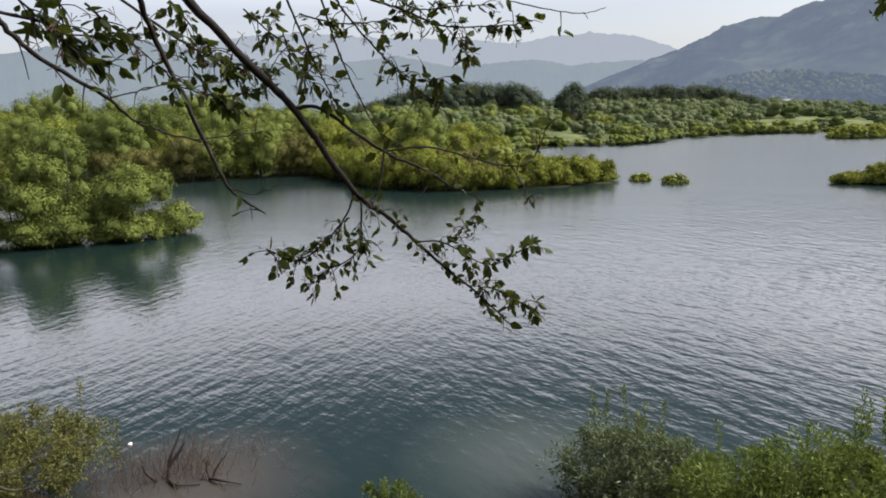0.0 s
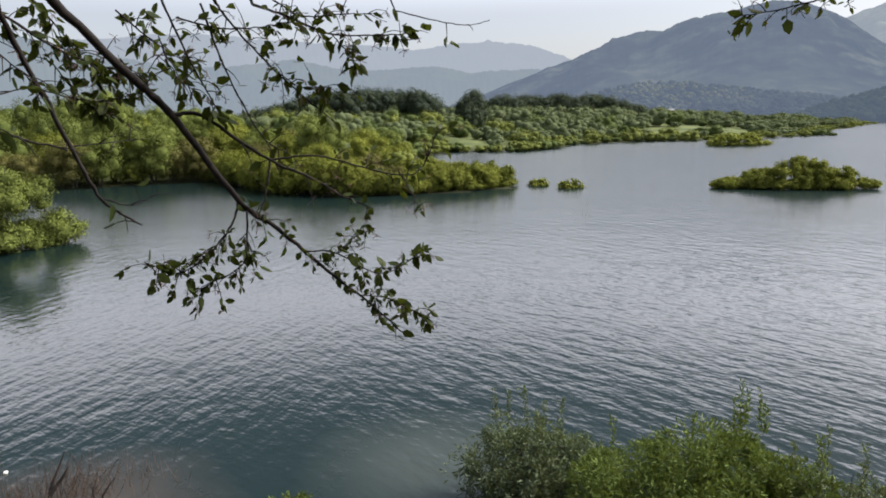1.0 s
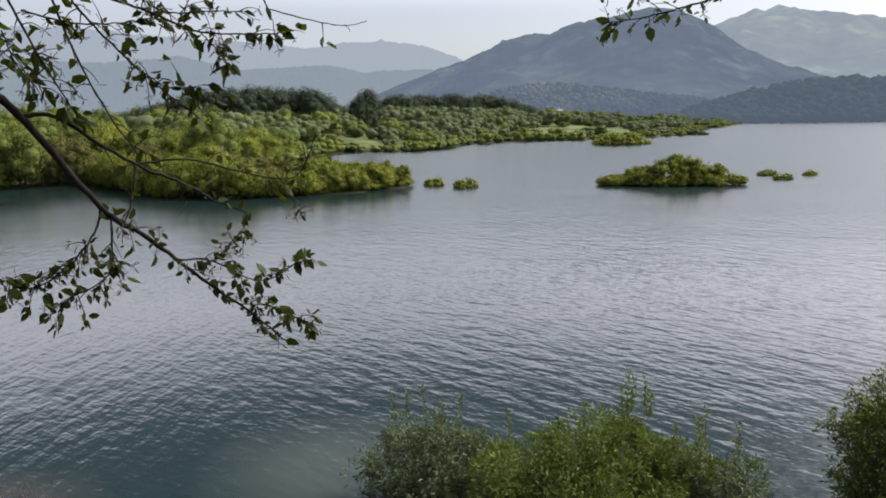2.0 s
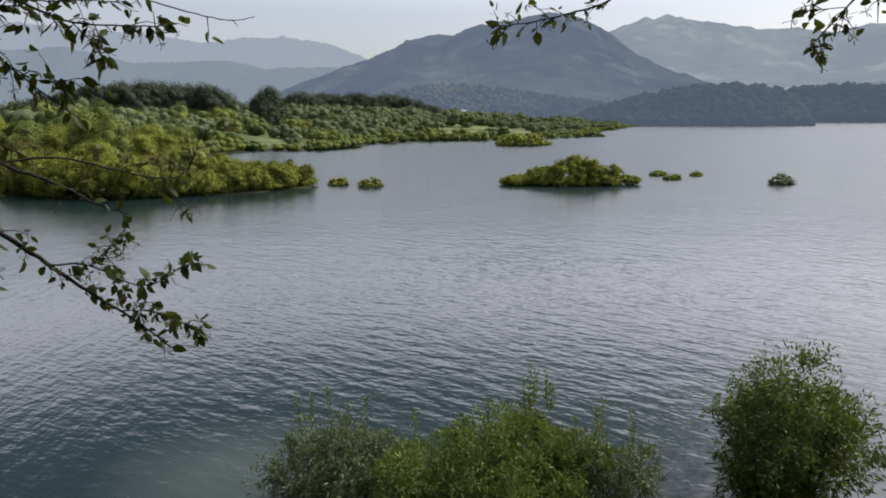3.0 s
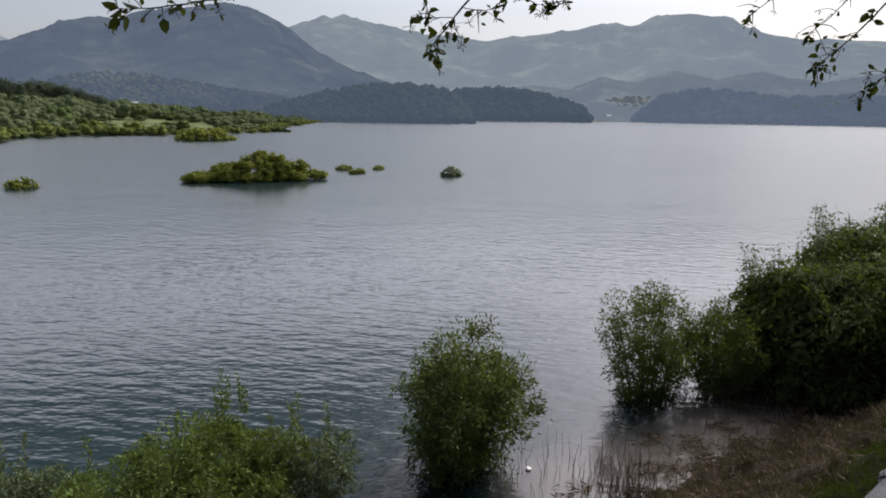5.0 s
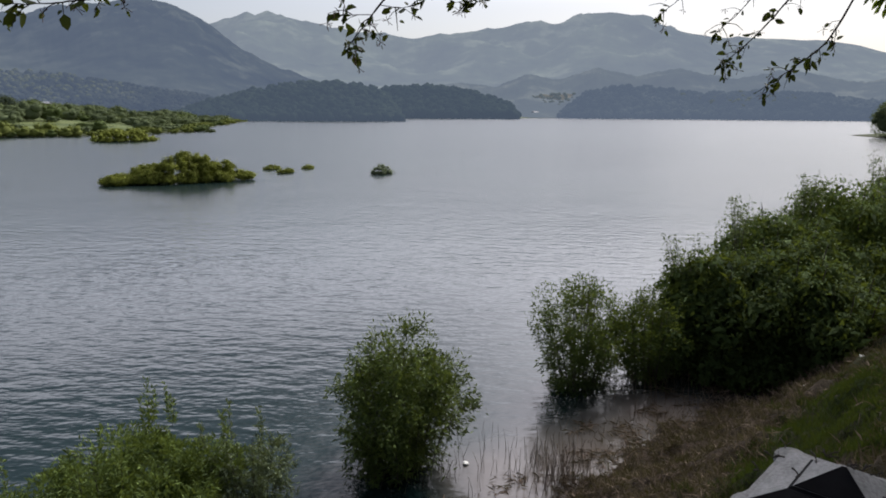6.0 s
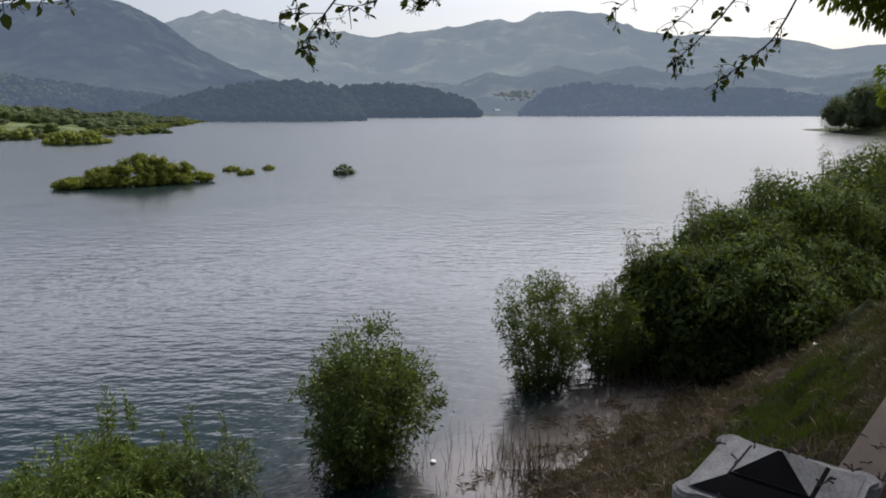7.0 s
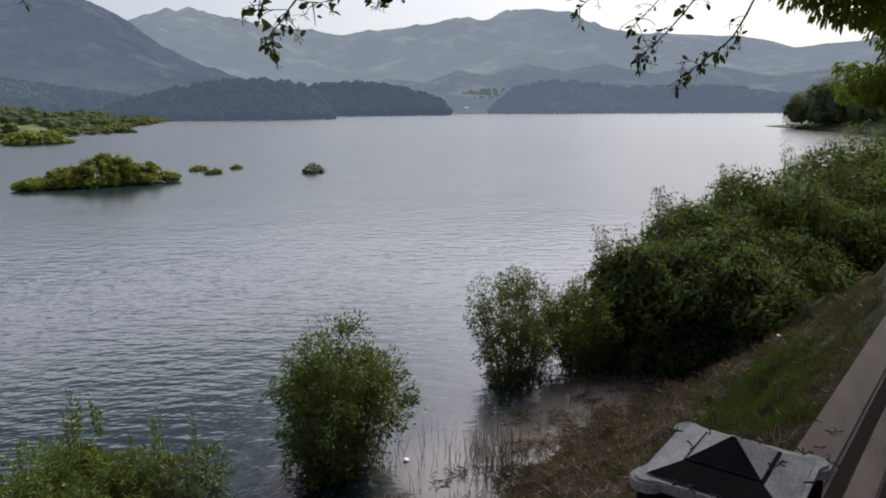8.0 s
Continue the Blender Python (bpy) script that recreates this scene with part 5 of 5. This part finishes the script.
# dried blossom stalks fallen on the cap and the rail
for k in range(30):
    r2 = np.random.default_rng(210 + k)
    if k < 18:
        u, v = r2.uniform(-0.1, 0.1, 2)
        if k < 10:
            u, v = ((-0.092, v), (u, 0.092), (u, -0.092), (0.092, v))[k % 4]
        over = np.interp(max(abs(u), abs(v)), (0, 0.043, 0.0431, 0.048, 0.081, 0.0815, 0.2), (1.2165, 1.1923, 1.189, 1.189, 1.1765, 1.175, 1.175))
        at = POST + HEAD + RAIL_WAY * u + RAIL_SIDE * v
        b = np.array([at.x, at.y, BANK_TOP + over + 0.0025])
    else:
        at = POST + RAIL_WAY * r2.uniform(0.19, 0.7) + RAIL_SIDE * r2.uniform(-0.03, 0.03)
        b = np.array([at.x, at.y, 7.4225])
    bits = []
    for _ in range(3):
        e = b + (r2.uniform(-0.013, 0.013), r2.uniform(-0.013, 0.013), r2.uniform(0.001, 0.006))
        bits.append(tube(glide([b, (b + e) / 2 + (0, 0, 0.002), e], 4), 0.0006, 0.0014, 5))
    tagged(new("fallen_blossom_stalk", quads_mesh("fallen_blossom_stalk", *joined(bits), BARK)), "dry dark blossom stalk fallen on the railing", "litter", "fallen blossom stalks")

# promenade deck behind the rail
me = bpy.data.meshes.new("pavement")
bm = box((60, 3.2, 0.14), (0, 0, 0), 0.01)
bm.to_mesh(me)
bm.free()
me.materials.append(WOOD)
deck = new("pavement", me)
deck.matrix_world = Matrix.Translation((0, -1.65, BANK_TOP + 0.02)) @ pose(0, 0, 0, 0, 0, -8)
tagged(deck, "brown timber promenade along the bank", "pavement", kind="structure")


# ---- cherry trees whose branches hang over the view ----
def limb(parent, pts, r0, r1, shoots, per, seed, leaf=0.058, material=None, from_=0.0, tip=True, hang=0.28, single=False):
    """A thin branch with side shoots, and leaves in loose bunches on the shoots and at its end."""
    r2 = np.random.default_rng(seed)
    p = glide(pts, 6 * len(pts))
    n = len(p)
    wob = r2.normal(size=(n, 3)) * r1 * 0.7
    wob[0] = wob[-1] = 0
    p = p + wob
    ob = under("branch", quads_mesh("branch", *tube(p, r0, r1, 7, 0.12, r2), BARK, True), parent)
    at, ways = [], []
    for k in range(shoots):
        i = min(n - 2, int((from_ + (1 - from_) * (k + r2.random()) / shoots) * (n - 1)))
        ahead = unit(p[i + 1] - p[i])
        way = unit(ahead * 0.6 + r2.normal(size=3) * 0.7)
        long_ = r2.uniform(0.04, 0.13)
        t = glide([p[i], p[i] + way * long_ * 0.5, p[i] + unit(way + (0, 0, -0.25)) * long_], 5)
        under("shoot", quads_mesh("shoot", *tube(t, 0.0028, 0.0013, 4), BARK), ob)
        if per > 1 and r2.random() < 0.6:
            tuft = []
            for _ in range(6):
                e = t[-1] + unit(r2.normal(size=3) + (0, 0, -0.5)) * r2.uniform(0.015, 0.035)
                tuft.append(tube(np.linspace(t[-1], e, 3), 0.0009, 0.0018, 3))
            under("blossom_tuft", quads_mesh("blossom_tuft", *joined(tuft), STALK), ob, "withered red-brown blossom stalks")
        m = max(0, int(r2.normal(per, 1.3)))
        for j in range(m):
            out = unit(way * 0.5 + r2.normal(size=3) * 0.6) + (0, 0, -hang)
            at.append(t[r2.integers(0, 5)] + out * 0.012)
            ways.append(out)
    if tip:
        for j in range(per + 3):
            at.append(p[r2.integers(n - 6, n)])
            ways.append(unit(p[-1] - p[-2]) * 0.5 + r2.normal(size=3) * 0.6 + (0, 0, -hang))
    if at and single:
        for a, w in zip(at, ways):
            leaf_ob = under("leaf", LEAVES[int(r2.integers(0, len(LEAVES)))], ob)
            s = leaf / 0.075 * r2.uniform(0.6, 1.2)
            leaf_ob.matrix_local = Matrix.Translation(a) @ Vector(w).to_track_quat("Y", "Z").to_matrix().to_4x4() @ pose(0, 0, 0, 0, r2.uniform(-80, 80), 0) @ Matrix.Diagonal((s, s, s, 1))
    elif at:
        at, ways = np.array(at), np.array(ways)
        under("leaves", quads_mesh("leaves", *broad_leaves(at, ways, leaf, leaf * 0.56, r2), material or CHERRY), ob)["kind"] = "stuff"
    return ob


r2 = np.random.default_rng(399)
LEAVES = [quads_mesh("leaf", *broad_leaves(np.zeros((1, 3)), np.array([[0, 1.0, 0]]), 0.075, 0.042, r2), CHERRY) for _ in range(8)]


def scaffold(parent, pts, r0, r1, name="limb"):
    under(name, quads_mesh(name, *tube(glide(pts, 6 * len(pts)), r0, r1, 9), BARK, True), parent)


tree = thing("cherry_tree", (-2.4, -1.9, BANK_TOP), "dark-barked cherry tree in young leaf leaning over the rail", "tree", "cherry trees along the promenade")
tree.location = (0, 0, 0)
scaffold(tree, [(-2.4, -1.9, 6.2), (-2.35, -1.6, 7.6), (-2.2, -1.0, 9.0), (-2.1, -0.4, 9.8)], 0.16, 0.11, "trunk")
scaffold(tree, [(-2.1, -0.4, 9.8), (-1.9, 0.8, 10.0), (-1.6, 1.9, 9.4), (-1.36, 2.45, 8.85), (-1.09, 2.70, 8.47)], 0.08, 0.017)
scaffold(tree, [(-1.9, 0.8, 10.0), (-1.75, 1.6, 9.3), (-1.6, 1.9, 8.75), (-1.40, 2.05, 8.32)], 0.04, 0.010)
scaffold(tree, [(-1.75, 1.5, 9.65), (-1.4, 2.1, 9.1), (-1.14, 2.41, 8.43)], 0.03, 0.010)
scaffold(tree, [(-1.7, 1.6, 9.6), (-0.9, 2.3, 9.4), (-0.7, 2.7, 8.9), (-0.58, 3.00, 8.50)], 0.03, 0.007)
scaffold(tree, [(-0.95, 2.25, 9.42), (-0.4, 2.7, 9.3), (-0.5, 2.9, 8.8), (-0.44, 3.03, 8.50)], 0.02, 0.006)
scaffold(tree, [(-1.6, 1.9, 8.75), (-1.52, 2.0, 8.5), (-1.45, 2.13, 8.36)], 0.012, 0.006)
scaffold(tree, [(-1.4, 2.1, 9.1), (-1.4, 2.4, 8.8), (-1.37, 2.73, 8.49)], 0.012, 0.006)
scaffold(tree, [(-0.9, 2.3, 9.4), (-0.8, 2.7, 8.9), (-0.75, 2.86, 8.48)], 0.012, 0.005)
scaffold(tree, [(-0.4, 2.7, 9.3), (0.0, 3.0, 8.8), (0.15, 3.16, 8.49)], 0.012, 0.003)
limb(tree, [(-1.09, 2.70, 8.47), (-0.89, 2.86, 8.20), (-0.78, 2.95, 8.06), (-0.56, 3.05, 7.69), (-0.41, 3.09, 7.56), (-0.24, 3.13, 7.38), (-0.06, 3.15, 7.22), (0.13, 3.15, 7.03)], 0.0195, 0.0032, 22, 4, 401, from_=0.45, leaf=0.054, single=True)
limb(tree, [(-0.78, 2.95, 8.06), (-0.67, 3.00, 8.05), (-0.42, 3.07, 7.86), (-0.22, 3.10, 7.76), (-0.12, 3.13, 7.69), (0.01, 3.13, 7.63)], 0.009, 0.003, 9, 2, 402, from_=0.3, leaf=0.054, single=True)
limb(tree, [(-0.42, 3.07, 7.86), (-0.22, 3.14, 7.87), (0.09, 3.19, 7.78), (0.24, 3.20, 7.79), (0.33, 3.20, 7.98)], 0.005, 0.002, 16, 4, 403, from_=0.3, leaf=0.054, single=True)
limb(tree, [(-0.42, 3.07, 7.86), (-0.43, 3.04, 7.76), (-0.46, 3.01, 7.65)], 0.006, 0.003, 4, 2, 404, from_=0.5, tip=False, leaf=0.054, single=True)
limb(tree, [(0.14, 3.19, 7.79), (0.20, 3.20, 7.68), (0.24, 3.19, 7.60)], 0.003, 0.0015, 4, 2, 405, from_=0.4, leaf=0.054, single=True)
limb(tree, [(-0.56, 3.05, 7.69), (-0.59, 3.01, 7.59), (-0.67, 2.96, 7.49), (-0.79, 2.90, 7.41), (-0.92, 2.86, 7.47)], 0.0055, 0.0022, 20, 6, 406, from_=0.3, leaf=0.054, single=True)
limb(tree, [(-0.53, 3.06, 7.66), (-0.53, 3.02, 7.54), (-0.55, 2.97, 7.42), (-0.73, 2.90, 7.33)], 0.0055, 0.0022, 19, 6, 407, from_=0.25, leaf=0.054, single=True)
limb(tree, [(-0.30, 3.14, 7.44), (-0.16, 3.16, 7.42), (0.05, 3.18, 7.31), (0.25, 3.21, 7.41)], 0.0045, 0.0018, 18, 6, 408, from_=0.2, leaf=0.054, single=True)
limb(tree, [(-0.16, 3.16, 7.42), (-0.08, 3.20, 7.48), (0.00, 3.21, 7.52)], 0.003, 0.0015, 8, 4, 409, from_=0.2, leaf=0.054, single=True)
limb(tree, [(-0.06, 3.15, 7.22), (0.08, 3.20, 7.18), (0.26, 3.18, 7.08)], 0.003, 0.0015, 16, 6, 410, from_=0.15, leaf=0.054, single=True)
limb(tree, [(-1.14, 2.41, 8.43), (-1.14, 2.49, 8.31), (-1.06, 2.59, 8.01), (-0.99, 2.66, 7.77), (-0.93, 2.71, 7.69), (-0.87, 2.74, 7.64)], 0.0115, 0.003, 6, 0, 411, from_=0.4, tip=False)
limb(tree, [(-1.05, 2.62, 7.95), (-0.94, 2.69, 7.96), (-0.83, 2.78, 7.97)], 0.003, 0.0012, 3, 1, 412, from_=0.3)
limb(tree, [(-0.97, 2.67, 7.75), (-0.89, 2.72, 7.72), (-0.81, 2.77, 7.76)], 0.003, 0.0012, 3, 0, 413, from_=0.3, tip=False)
limb(tree, [(-1.40, 2.05, 8.32), (-1.35, 2.12, 8.23), (-1.23, 2.29, 8.10), (-1.17, 2.38, 8.01), (-1.01, 2.50, 7.94)], 0.009, 0.003, 8, 1, 414, from_=0.15, tip=False)
limb(tree, [(-1.23, 2.29, 8.10), (-1.14, 2.39, 8.13), (-1.07, 2.47, 8.16)], 0.003, 0.0015, 3, 1, 415, from_=0.3)
limb(tree, [(-1.45, 2.13, 8.36), (-1.38, 2.24, 8.34), (-1.34, 2.32, 8.31), (-1.17, 2.47, 8.32)], 0.006, 0.002, 25, 3, 416, from_=0.1)
limb(tree, [(-1.29, 2.33, 8.41), (-1.24, 2.40, 8.34), (-1.17, 2.48, 8.25), (-1.12, 2.56, 8.17)], 0.0045, 0.0015, 14, 2, 417, from_=0.1)
limb(tree, [(-1.37, 2.74, 8.49), (-1.19, 2.90, 8.33), (-1.05, 3.01, 8.26), (-0.91, 3.11, 8.23)], 0.006, 0.002, 31, 3, 418, from_=0.1)
limb(tree, [(-0.58, 3.00, 8.50), (-0.52, 3.05, 8.41), (-0.36, 3.12, 8.22), (-0.14, 3.20, 8.02)], 0.006, 0.0025, 16, 2, 419, from_=0.1)
limb(tree, [(-0.75, 2.86, 8.48), (-0.69, 2.92, 8.29), (-0.63, 2.98, 8.13), (-0.60, 3.02, 8.05)], 0.005, 0.002, 14, 2, 420, from_=0.1)
limb(tree, [(-0.64, 2.99, 8.50), (-0.57, 3.06, 8.23), (-0.45, 3.13, 7.96), (-0.35, 3.18, 7.88)], 0.005, 0.002, 14, 2, 421, from_=0.1)
limb(tree, [(-0.44, 3.03, 8.50), (-0.29, 3.07, 8.45), (-0.13, 3.12, 8.39), (0.10, 3.17, 8.39), (0.24, 3.19, 8.40)], 0.006, 0.002, 28, 3, 422, from_=0.1)
limb(tree, [(0.15, 3.16, 8.49), (0.37, 3.17, 8.44), (0.49, 3.18, 8.43), (0.57, 3.17, 8.45)], 0.0028, 0.0015, 2, 0, 423, from_=0.2, tip=False)
limb(tree, [(-0.13, 3.12, 8.39), (-0.07, 3.15, 8.32), (-0.03, 3.19, 8.25)], 0.003, 0.0015, 8, 3, 424, from_=0.2)
limb(tree, [(-1.27, 2.88, 8.17), (-1.09, 3.01, 8.12), (-0.90, 3.07, 8.17)], 0.003, 0.0015, 19, 3, 425, from_=0.0)
limb(tree, [(-1.40, 2.15, 8.40), (-1.35, 2.20, 8.33), (-1.31, 2.29, 8.25), (-1.23, 2.40, 8.21)], 0.004, 0.0015, 14, 2, 426, from_=0.0)
limb(tree, [(-1.23, 2.86, 8.50), (-1.17, 2.96, 8.38), (-1.12, 3.01, 8.27), (-1.03, 3.08, 8.17)], 0.004, 0.0015, 22, 3, 427, from_=0.0)
limb(tree, [(-0.98, 3.01, 8.48), (-0.88, 3.05, 8.38), (-0.78, 3.14, 8.30), (-0.72, 3.16, 8.26)], 0.004, 0.0015, 19, 3, 428, from_=0.0)
limb(tree, [(-1.33, 2.25, 8.43), (-1.33, 2.26, 8.34), (-1.33, 2.34, 8.27)], 0.004, 0.0015, 14, 3, 429, from_=0.0)
limb(tree, [(-1.22, 2.95, 8.27), (-1.16, 2.98, 8.16), (-1.08, 3.01, 8.07)], 0.003, 0.0012, 14, 3, 430, from_=0.0)
limb(tree, [(-0.36, 3.04, 8.52), (-0.24, 3.08, 8.46), (-0.10, 3.11, 8.47), (0.05, 3.16, 8.48)], 0.004, 0.0015, 17, 2, 431, from_=0.0)
limb(tree, [(-0.71, 2.88, 8.43), (-0.57, 2.97, 8.40), (-0.43, 3.04, 8.41), (-0.29, 3.06, 8.43)], 0.004, 0.0015, 17, 2, 432, from_=0.0)
limb(tree, [(-0.40, 3.09, 8.26), (-0.27, 3.13, 8.17), (-0.12, 3.17, 8.18)], 0.003, 0.0012, 12, 3, 433, from_=0.2)
limb(tree, [(-0.78, 2.87, 8.36), (-0.75, 2.92, 8.22), (-0.68, 2.97, 8.15)], 0.003, 0.0012, 12, 2, 434, from_=0.2)

tree = thing("cherry_tree", (0, 0, 0), "cherry tree in young leaf reaching out over the bank", "tree", "cherry trees along the promenade")
scaffold(tree, [(3.4, -2.1, 6.2), (3.3, -1.8, 7.8), (3.1, -1.0, 9.4), (2.9, -0.2, 10.2)], 0.15, 0.10, "trunk")
scaffold(tree, [(2.9, -0.2, 10.2), (2.5, 1.4, 10.2), (2.2, 2.3, 9.4), (2.04, 2.47, 8.59)], 0.05, 0.006)
scaffold(tree, [(2.6, 1.0, 10.25), (2.9, 1.6, 9.4), (2.77, 1.83, 8.66)], 0.03, 0.006)
scaffold(tree, [(2.9, 1.6, 9.4), (3.05, 1.6, 9.0), (2.99, 1.60, 8.57)], 0.012, 0.004)
scaffold(tree, [(2.9, -0.2, 10.2), (4.2, 0.2, 10.3), (4.8, 0.5, 9.6), (4.86, 0.77, 8.76)], 0.05, 0.006)
scaffold(tree, [(4.5, 0.3, 10.1), (4.75, 0.35, 9.4), (4.71, 0.46, 8.71)], 0.02, 0.006)
scaffold(tree, [(4.2, 0.2, 10.3), (4.2, 0.8, 9.5), (4.14, 1.15, 8.66)], 0.02, 0.004)
scaffold(tree, [(4.8, 0.5, 9.6), (4.8, 0.8, 9.2), (4.71, 0.96, 8.73)], 0.012, 0.004)
limb(tree, [(2.04, 2.47, 8.59), (1.93, 2.56, 8.49), (1.81, 2.64, 8.45), (1.73, 2.69, 8.43), (1.62, 2.75, 8.41), (1.51, 2.80, 8.40)], 0.006, 0.0015, 15, 3, 435, from_=0.15, hang=0.15, leaf=0.054, single=True)
limb(tree, [(2.77, 1.83, 8.66), (2.65, 1.93, 8.50), (2.59, 2.02, 8.37), (2.56, 2.06, 8.31), (2.55, 2.08, 8.27)], 0.005, 0.0015, 11, 4, 436, from_=0.35, leaf=0.054, single=True)
limb(tree, [(2.61, 1.99, 8.42), (2.55, 2.06, 8.42), (2.51, 2.10, 8.41)], 0.002, 0.001, 5, 3, 437, from_=0.2, leaf=0.054, single=True)
limb(tree, [(2.63, 1.96, 8.46), (2.69, 1.89, 8.45), (2.74, 1.82, 8.47)], 0.002, 0.001, 6, 3, 443, from_=0.2, leaf=0.054, single=True)
limb(tree, [(2.99, 1.60, 8.57), (2.88, 1.61, 8.49), (2.81, 1.72, 8.47)], 0.003, 0.001, 7, 3, 438, from_=0.3, leaf=0.054, single=True)
limb(tree, [(4.86, 0.77, 8.76), (4.85, 0.95, 8.53), (4.78, 1.09, 8.37), (4.70, 1.17, 8.28)], 0.006, 0.0015, 16, 5, 439, from_=0.1, leaf=0.054, single=True)
limb(tree, [(4.71, 0.46, 8.71), (4.68, 0.59, 8.42), (4.61, 0.72, 8.28), (4.53, 0.89, 8.14)], 0.0065, 0.0015, 16, 5, 440, from_=0.2, leaf=0.054, single=True)
limb(tree, [(4.14, 1.15, 8.66), (4.12, 1.25, 8.58), (4.10, 1.30, 8.54)], 0.003, 0.001, 5, 2, 441, from_=0.2, leaf=0.054, single=True)
limb(tree, [(4.71, 0.96, 8.73), (4.70, 1.08, 8.58), (4.68, 1.19, 8.48)], 0.004, 0.001, 9, 2, 442, from_=0.2, leaf=0.054, single=True)

# the next tree along, its leaves coloured as if sunlit, hanging into view
tree = thing("cherry_tree", (0, 0, 0), "cherry tree with thick sunlit yellow-green leaves", "tree", "cherry trees along the promenade")
scaffold(tree, [(10.2, -3.2, 6.2), (10.1, -2.9, 8.0), (9.9, -2.2, 9.8), (9.7, -1.4, 10.8)], 0.16, 0.10, "trunk")
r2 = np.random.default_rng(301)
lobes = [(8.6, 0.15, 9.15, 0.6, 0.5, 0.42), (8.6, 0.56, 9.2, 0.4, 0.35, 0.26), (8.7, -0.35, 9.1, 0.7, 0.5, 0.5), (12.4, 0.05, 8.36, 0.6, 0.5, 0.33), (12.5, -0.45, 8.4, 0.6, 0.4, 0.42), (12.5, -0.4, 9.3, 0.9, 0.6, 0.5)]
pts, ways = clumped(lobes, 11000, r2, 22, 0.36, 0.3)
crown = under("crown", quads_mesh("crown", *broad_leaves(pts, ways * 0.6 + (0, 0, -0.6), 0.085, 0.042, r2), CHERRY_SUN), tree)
for x, y, z, *_ in lobes:
    scaffold(tree, [(9.7, -1.4, 10.8), ((9.7 + x) / 2, (y - 1.4) / 2, (10.9 + z) / 2 + 0.3), (x, y, z)], 0.04, 0.008)

# unseen crowns above the promenade, added to keep sun and sky off the bank
def shade_crown(parent, lobes, count, seed):
    r2 = np.random.default_rng(seed)
    pts, ways = clumped(lobes, count, r2, 18, 0.4, 0.3)
    under("crown", quads_mesh("crown", *broad_leaves(pts, ways + (0, 0, -0.3), 0.13, 0.07, r2), CHERRY), parent)


trees = [o for o in scene.objects if o.get("category") == "tree" and o.get("group") == "cherry trees along the promenade"]
shade_crown(trees[0], [(-2.6, -2.2, 11.6, 3.2, 3.2, 1.3), (-3.5, 1.0, 11.2, 2.2, 2.2, 0.9), (-0.8, 0.6, 11.4, 2.2, 2.2, 0.8)], 16000, 501)
shade_crown(trees[1], [(3.0, -2.2, 11.8, 3.2, 3.2, 1.3), (2.6, 1.2, 11.4, 2.4, 2.2, 0.8), (5.4, 0.2, 11.5, 2.4, 2.2, 0.9)], 16000, 502)
shade_crown(trees[2], [(9.8, -3.0, 12.4, 3.4, 3.2, 1.4), (8.4, 0.4, 12.0, 2.2, 2.0, 0.8), (11.8, -0.4, 12.6, 2.6, 2.0, 1.0), (14.5, 1.2, 13.0, 2.8, 2.2, 1.0), (11.0, 2.6, 12.8, 2.2, 1.8, 0.8), (6.6, 2.6, 12.0, 2.0, 1.8, 0.8), (18.0, 0.8, 13.8, 2.8, 2.2, 1.1)], 20000, 503)
# five further trees out of view, added only for their shade
for k, (x, y) in enumerate([(15.5, -4.6), (21.5, -5.2), (28.0, -6.2), (35.0, -7.6), (43.0, -9.2)]):
    tree = thing("cherry_tree", (x, y, BANK_TOP), "unseen cherry tree beside the promenade, added to shade the bank", "tree", "cherry trees along the promenade")
    scaffold(tree, [(0, 0, -0.3), (0.1, 0.1, 1.6), (0.0, 0.5, 3.2), (0.2, 0.9, 4.6)], 0.17, 0.07, "trunk")
    shade_crown(tree, [(0, 0.4, 5.2, 3.2, 2.8, 1.6), (1.6, 0.8, 4.4, 2.0, 2.0, 1.4), (-1.6, 0.6, 4.4, 2.0, 2.0, 1.4), (1.6, 3.4, 6.6 + 0.75 * k, 3.4, 2.8, 1.2), (-1.6, 3.0, 6.8 + 0.75 * k, 3.0, 2.6, 1.2)], 20000, 510 + k)
    scaffold(tree, [(0.0, 0.5, 3.2), (0.4, 1.8, 4.8), (1.2, 3.0, 6.4 + 0.75 * k)], 0.07, 0.02)
